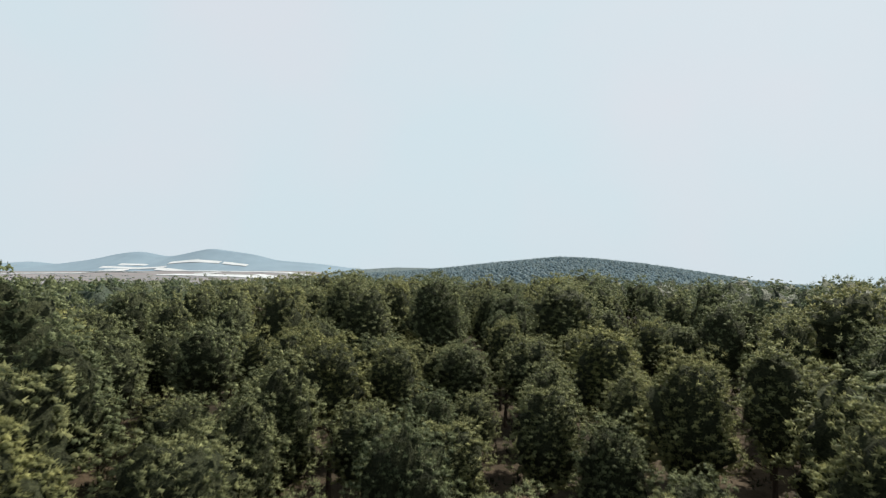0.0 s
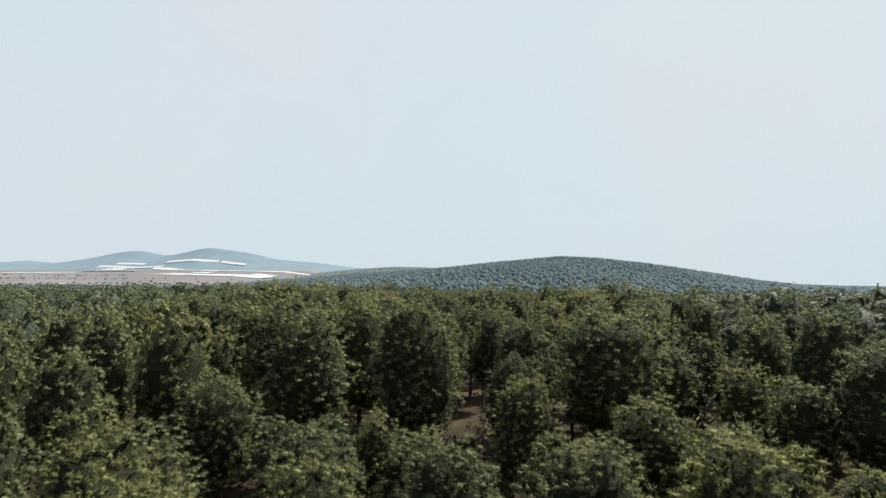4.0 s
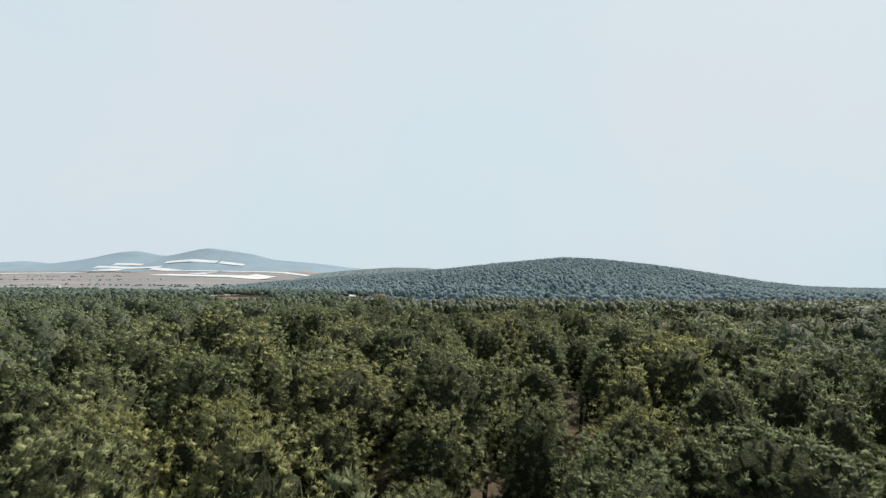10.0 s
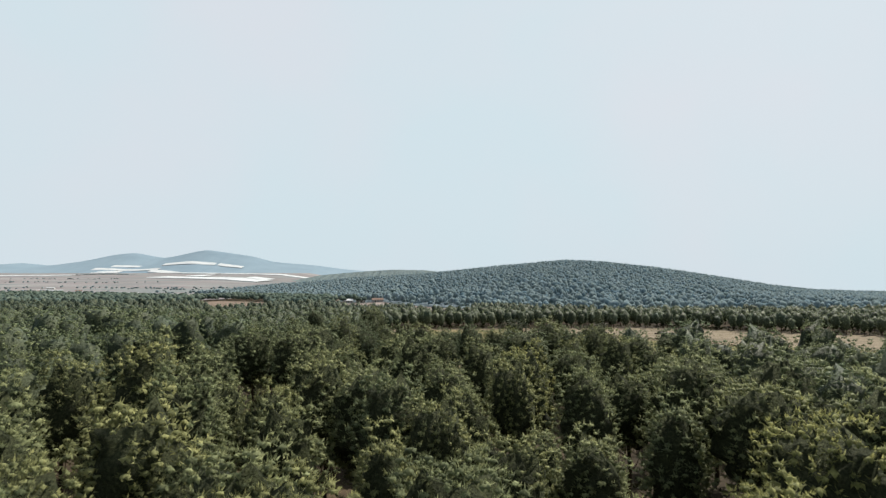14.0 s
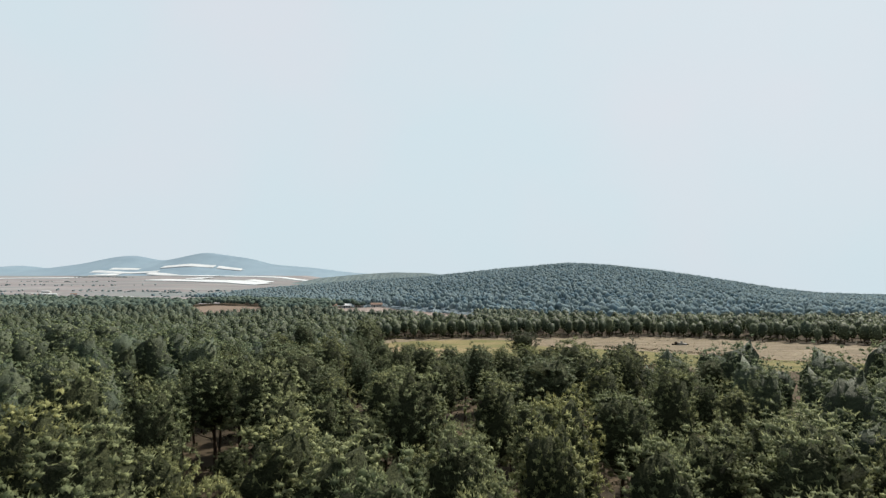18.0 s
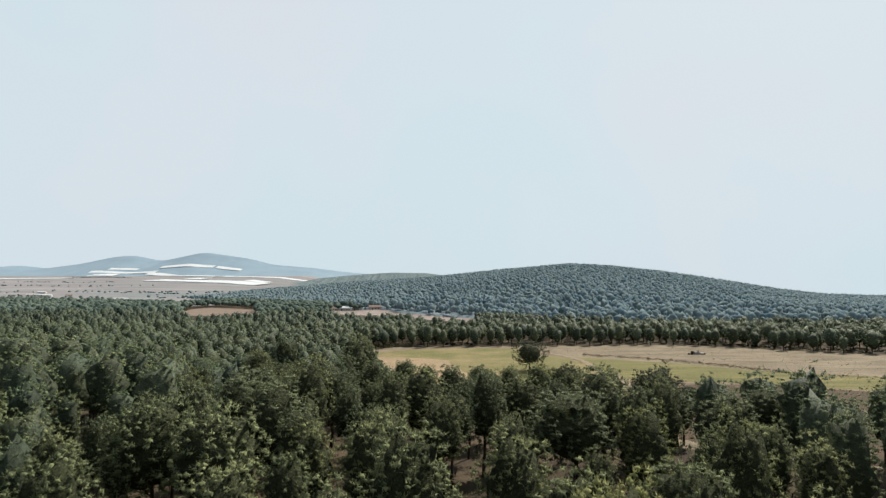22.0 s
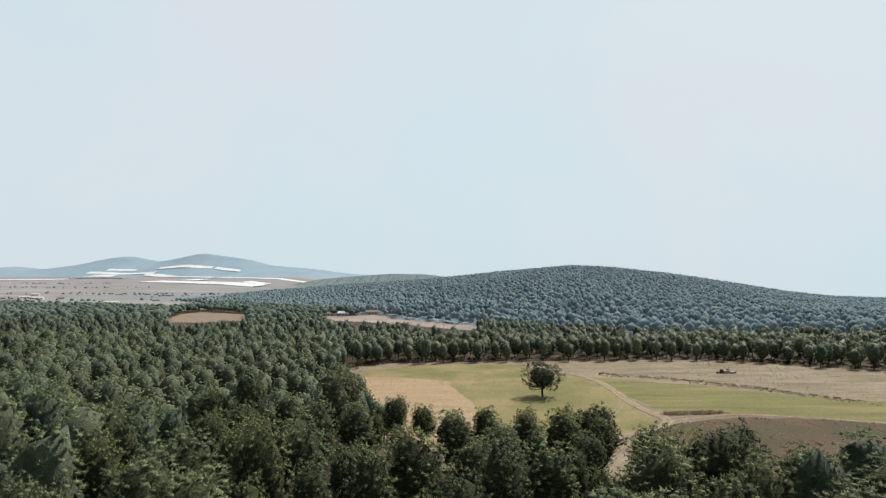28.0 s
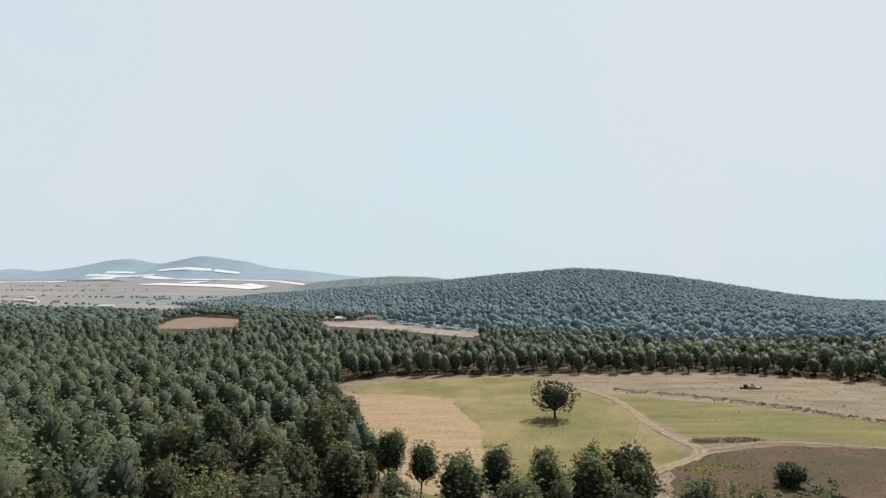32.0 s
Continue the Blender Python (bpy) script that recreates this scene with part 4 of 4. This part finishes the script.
low = [(x, y) for x, y in np.stack([rng.uniform(38, 130, 2600), rng.uniform(205, 292, 2600)], 1) if in_poly(x, y, FALLOW)]
weeds("fallow_weeds", "dull green weed tufts in the brown fallow", [p for p in low if p[0] < 62 or p[0] * 7 % 1 < 0.25][:520], 0.5, M_GRASS, 7, 0.14)
weeds("fallow_weeds", "low reddish-brown weeds of the fallow", low[-700:], 0.45, M_DRYWEED, 6, 0.12)

# heap of rubble
for k, (dx, dy, w, l, h, turn, tilt) in enumerate([(0, 0, 2.4, 1.2, 0.7, 10, 0), (-1.6, 0.3, 1.2, 0.9, 0.9, 40, 12), (1.7, -0.2, 2.0, 1.0, 0.5, -15, 20), (-3.0, 0.1, 1.1, 0.8, 0.4, 60, 0), (0.8, 0.8, 1.3, 0.7, 1.0, 80, 8), (2.9, 0.4, 1.3, 0.9, 0.35, 20, 5)]):
    bm = bmesh.new()
    bmesh.ops.create_cube(bm, size=1)
    bmesh.ops.subdivide_edges(bm, edges=bm.edges[:], cuts=1, use_grid_fill=True)
    for v in bm.verts:
        v.co *= 0.9 + 0.25 * noise.noise(v.co * 2.3 + Vector((k * 3.1, 0, 0)))
        v.co.x, v.co.y, v.co.z = v.co.x * w, v.co.y * l, v.co.z * h * 1.7
    me = bpy.data.meshes.new("rubble_block")
    bm.to_mesh(me)
    bm.free()
    me.materials.append(M_STONE if k % 2 == 0 else M_BARK)
    ob = tagged(new("rubble_block", me), "pale broken rubble block lying in dry grass" if k % 2 == 0 else "dark broken block lying in dry grass", "rubble", "rubble heap in the field")
    ob.matrix_basis = pose(101 + dx, 366 + dy, h * 0.7, tilt, 0, turn)

# low undergrowth beneath the pines
under = []
for n in range(2600):
    y = 15 + 235 * rng.random()
    x = rng.uniform(-1, 1) * (20 + 0.3 * y)
    if wooded(x, y):
        under.append((x, y, rng.uniform(0.1, 0.5)))
C = np.repeat(np.array(under), 3, axis=0) + rng.normal(0, 0.35, (3 * len(under), 3)) * np.array([1, 1, 0.4])
V, F, N = brushes(rng, C, np.tile(np.array([0, 0, 1.0]), (len(C), 1)), 16, 0.75, 0.07)
tagged(new("undergrowth", mesh_np("undergrowth", V, F, M_SHRUB, True, N)), "low dull-green undergrowth beneath the pines", "undergrowth", "", "stuff")
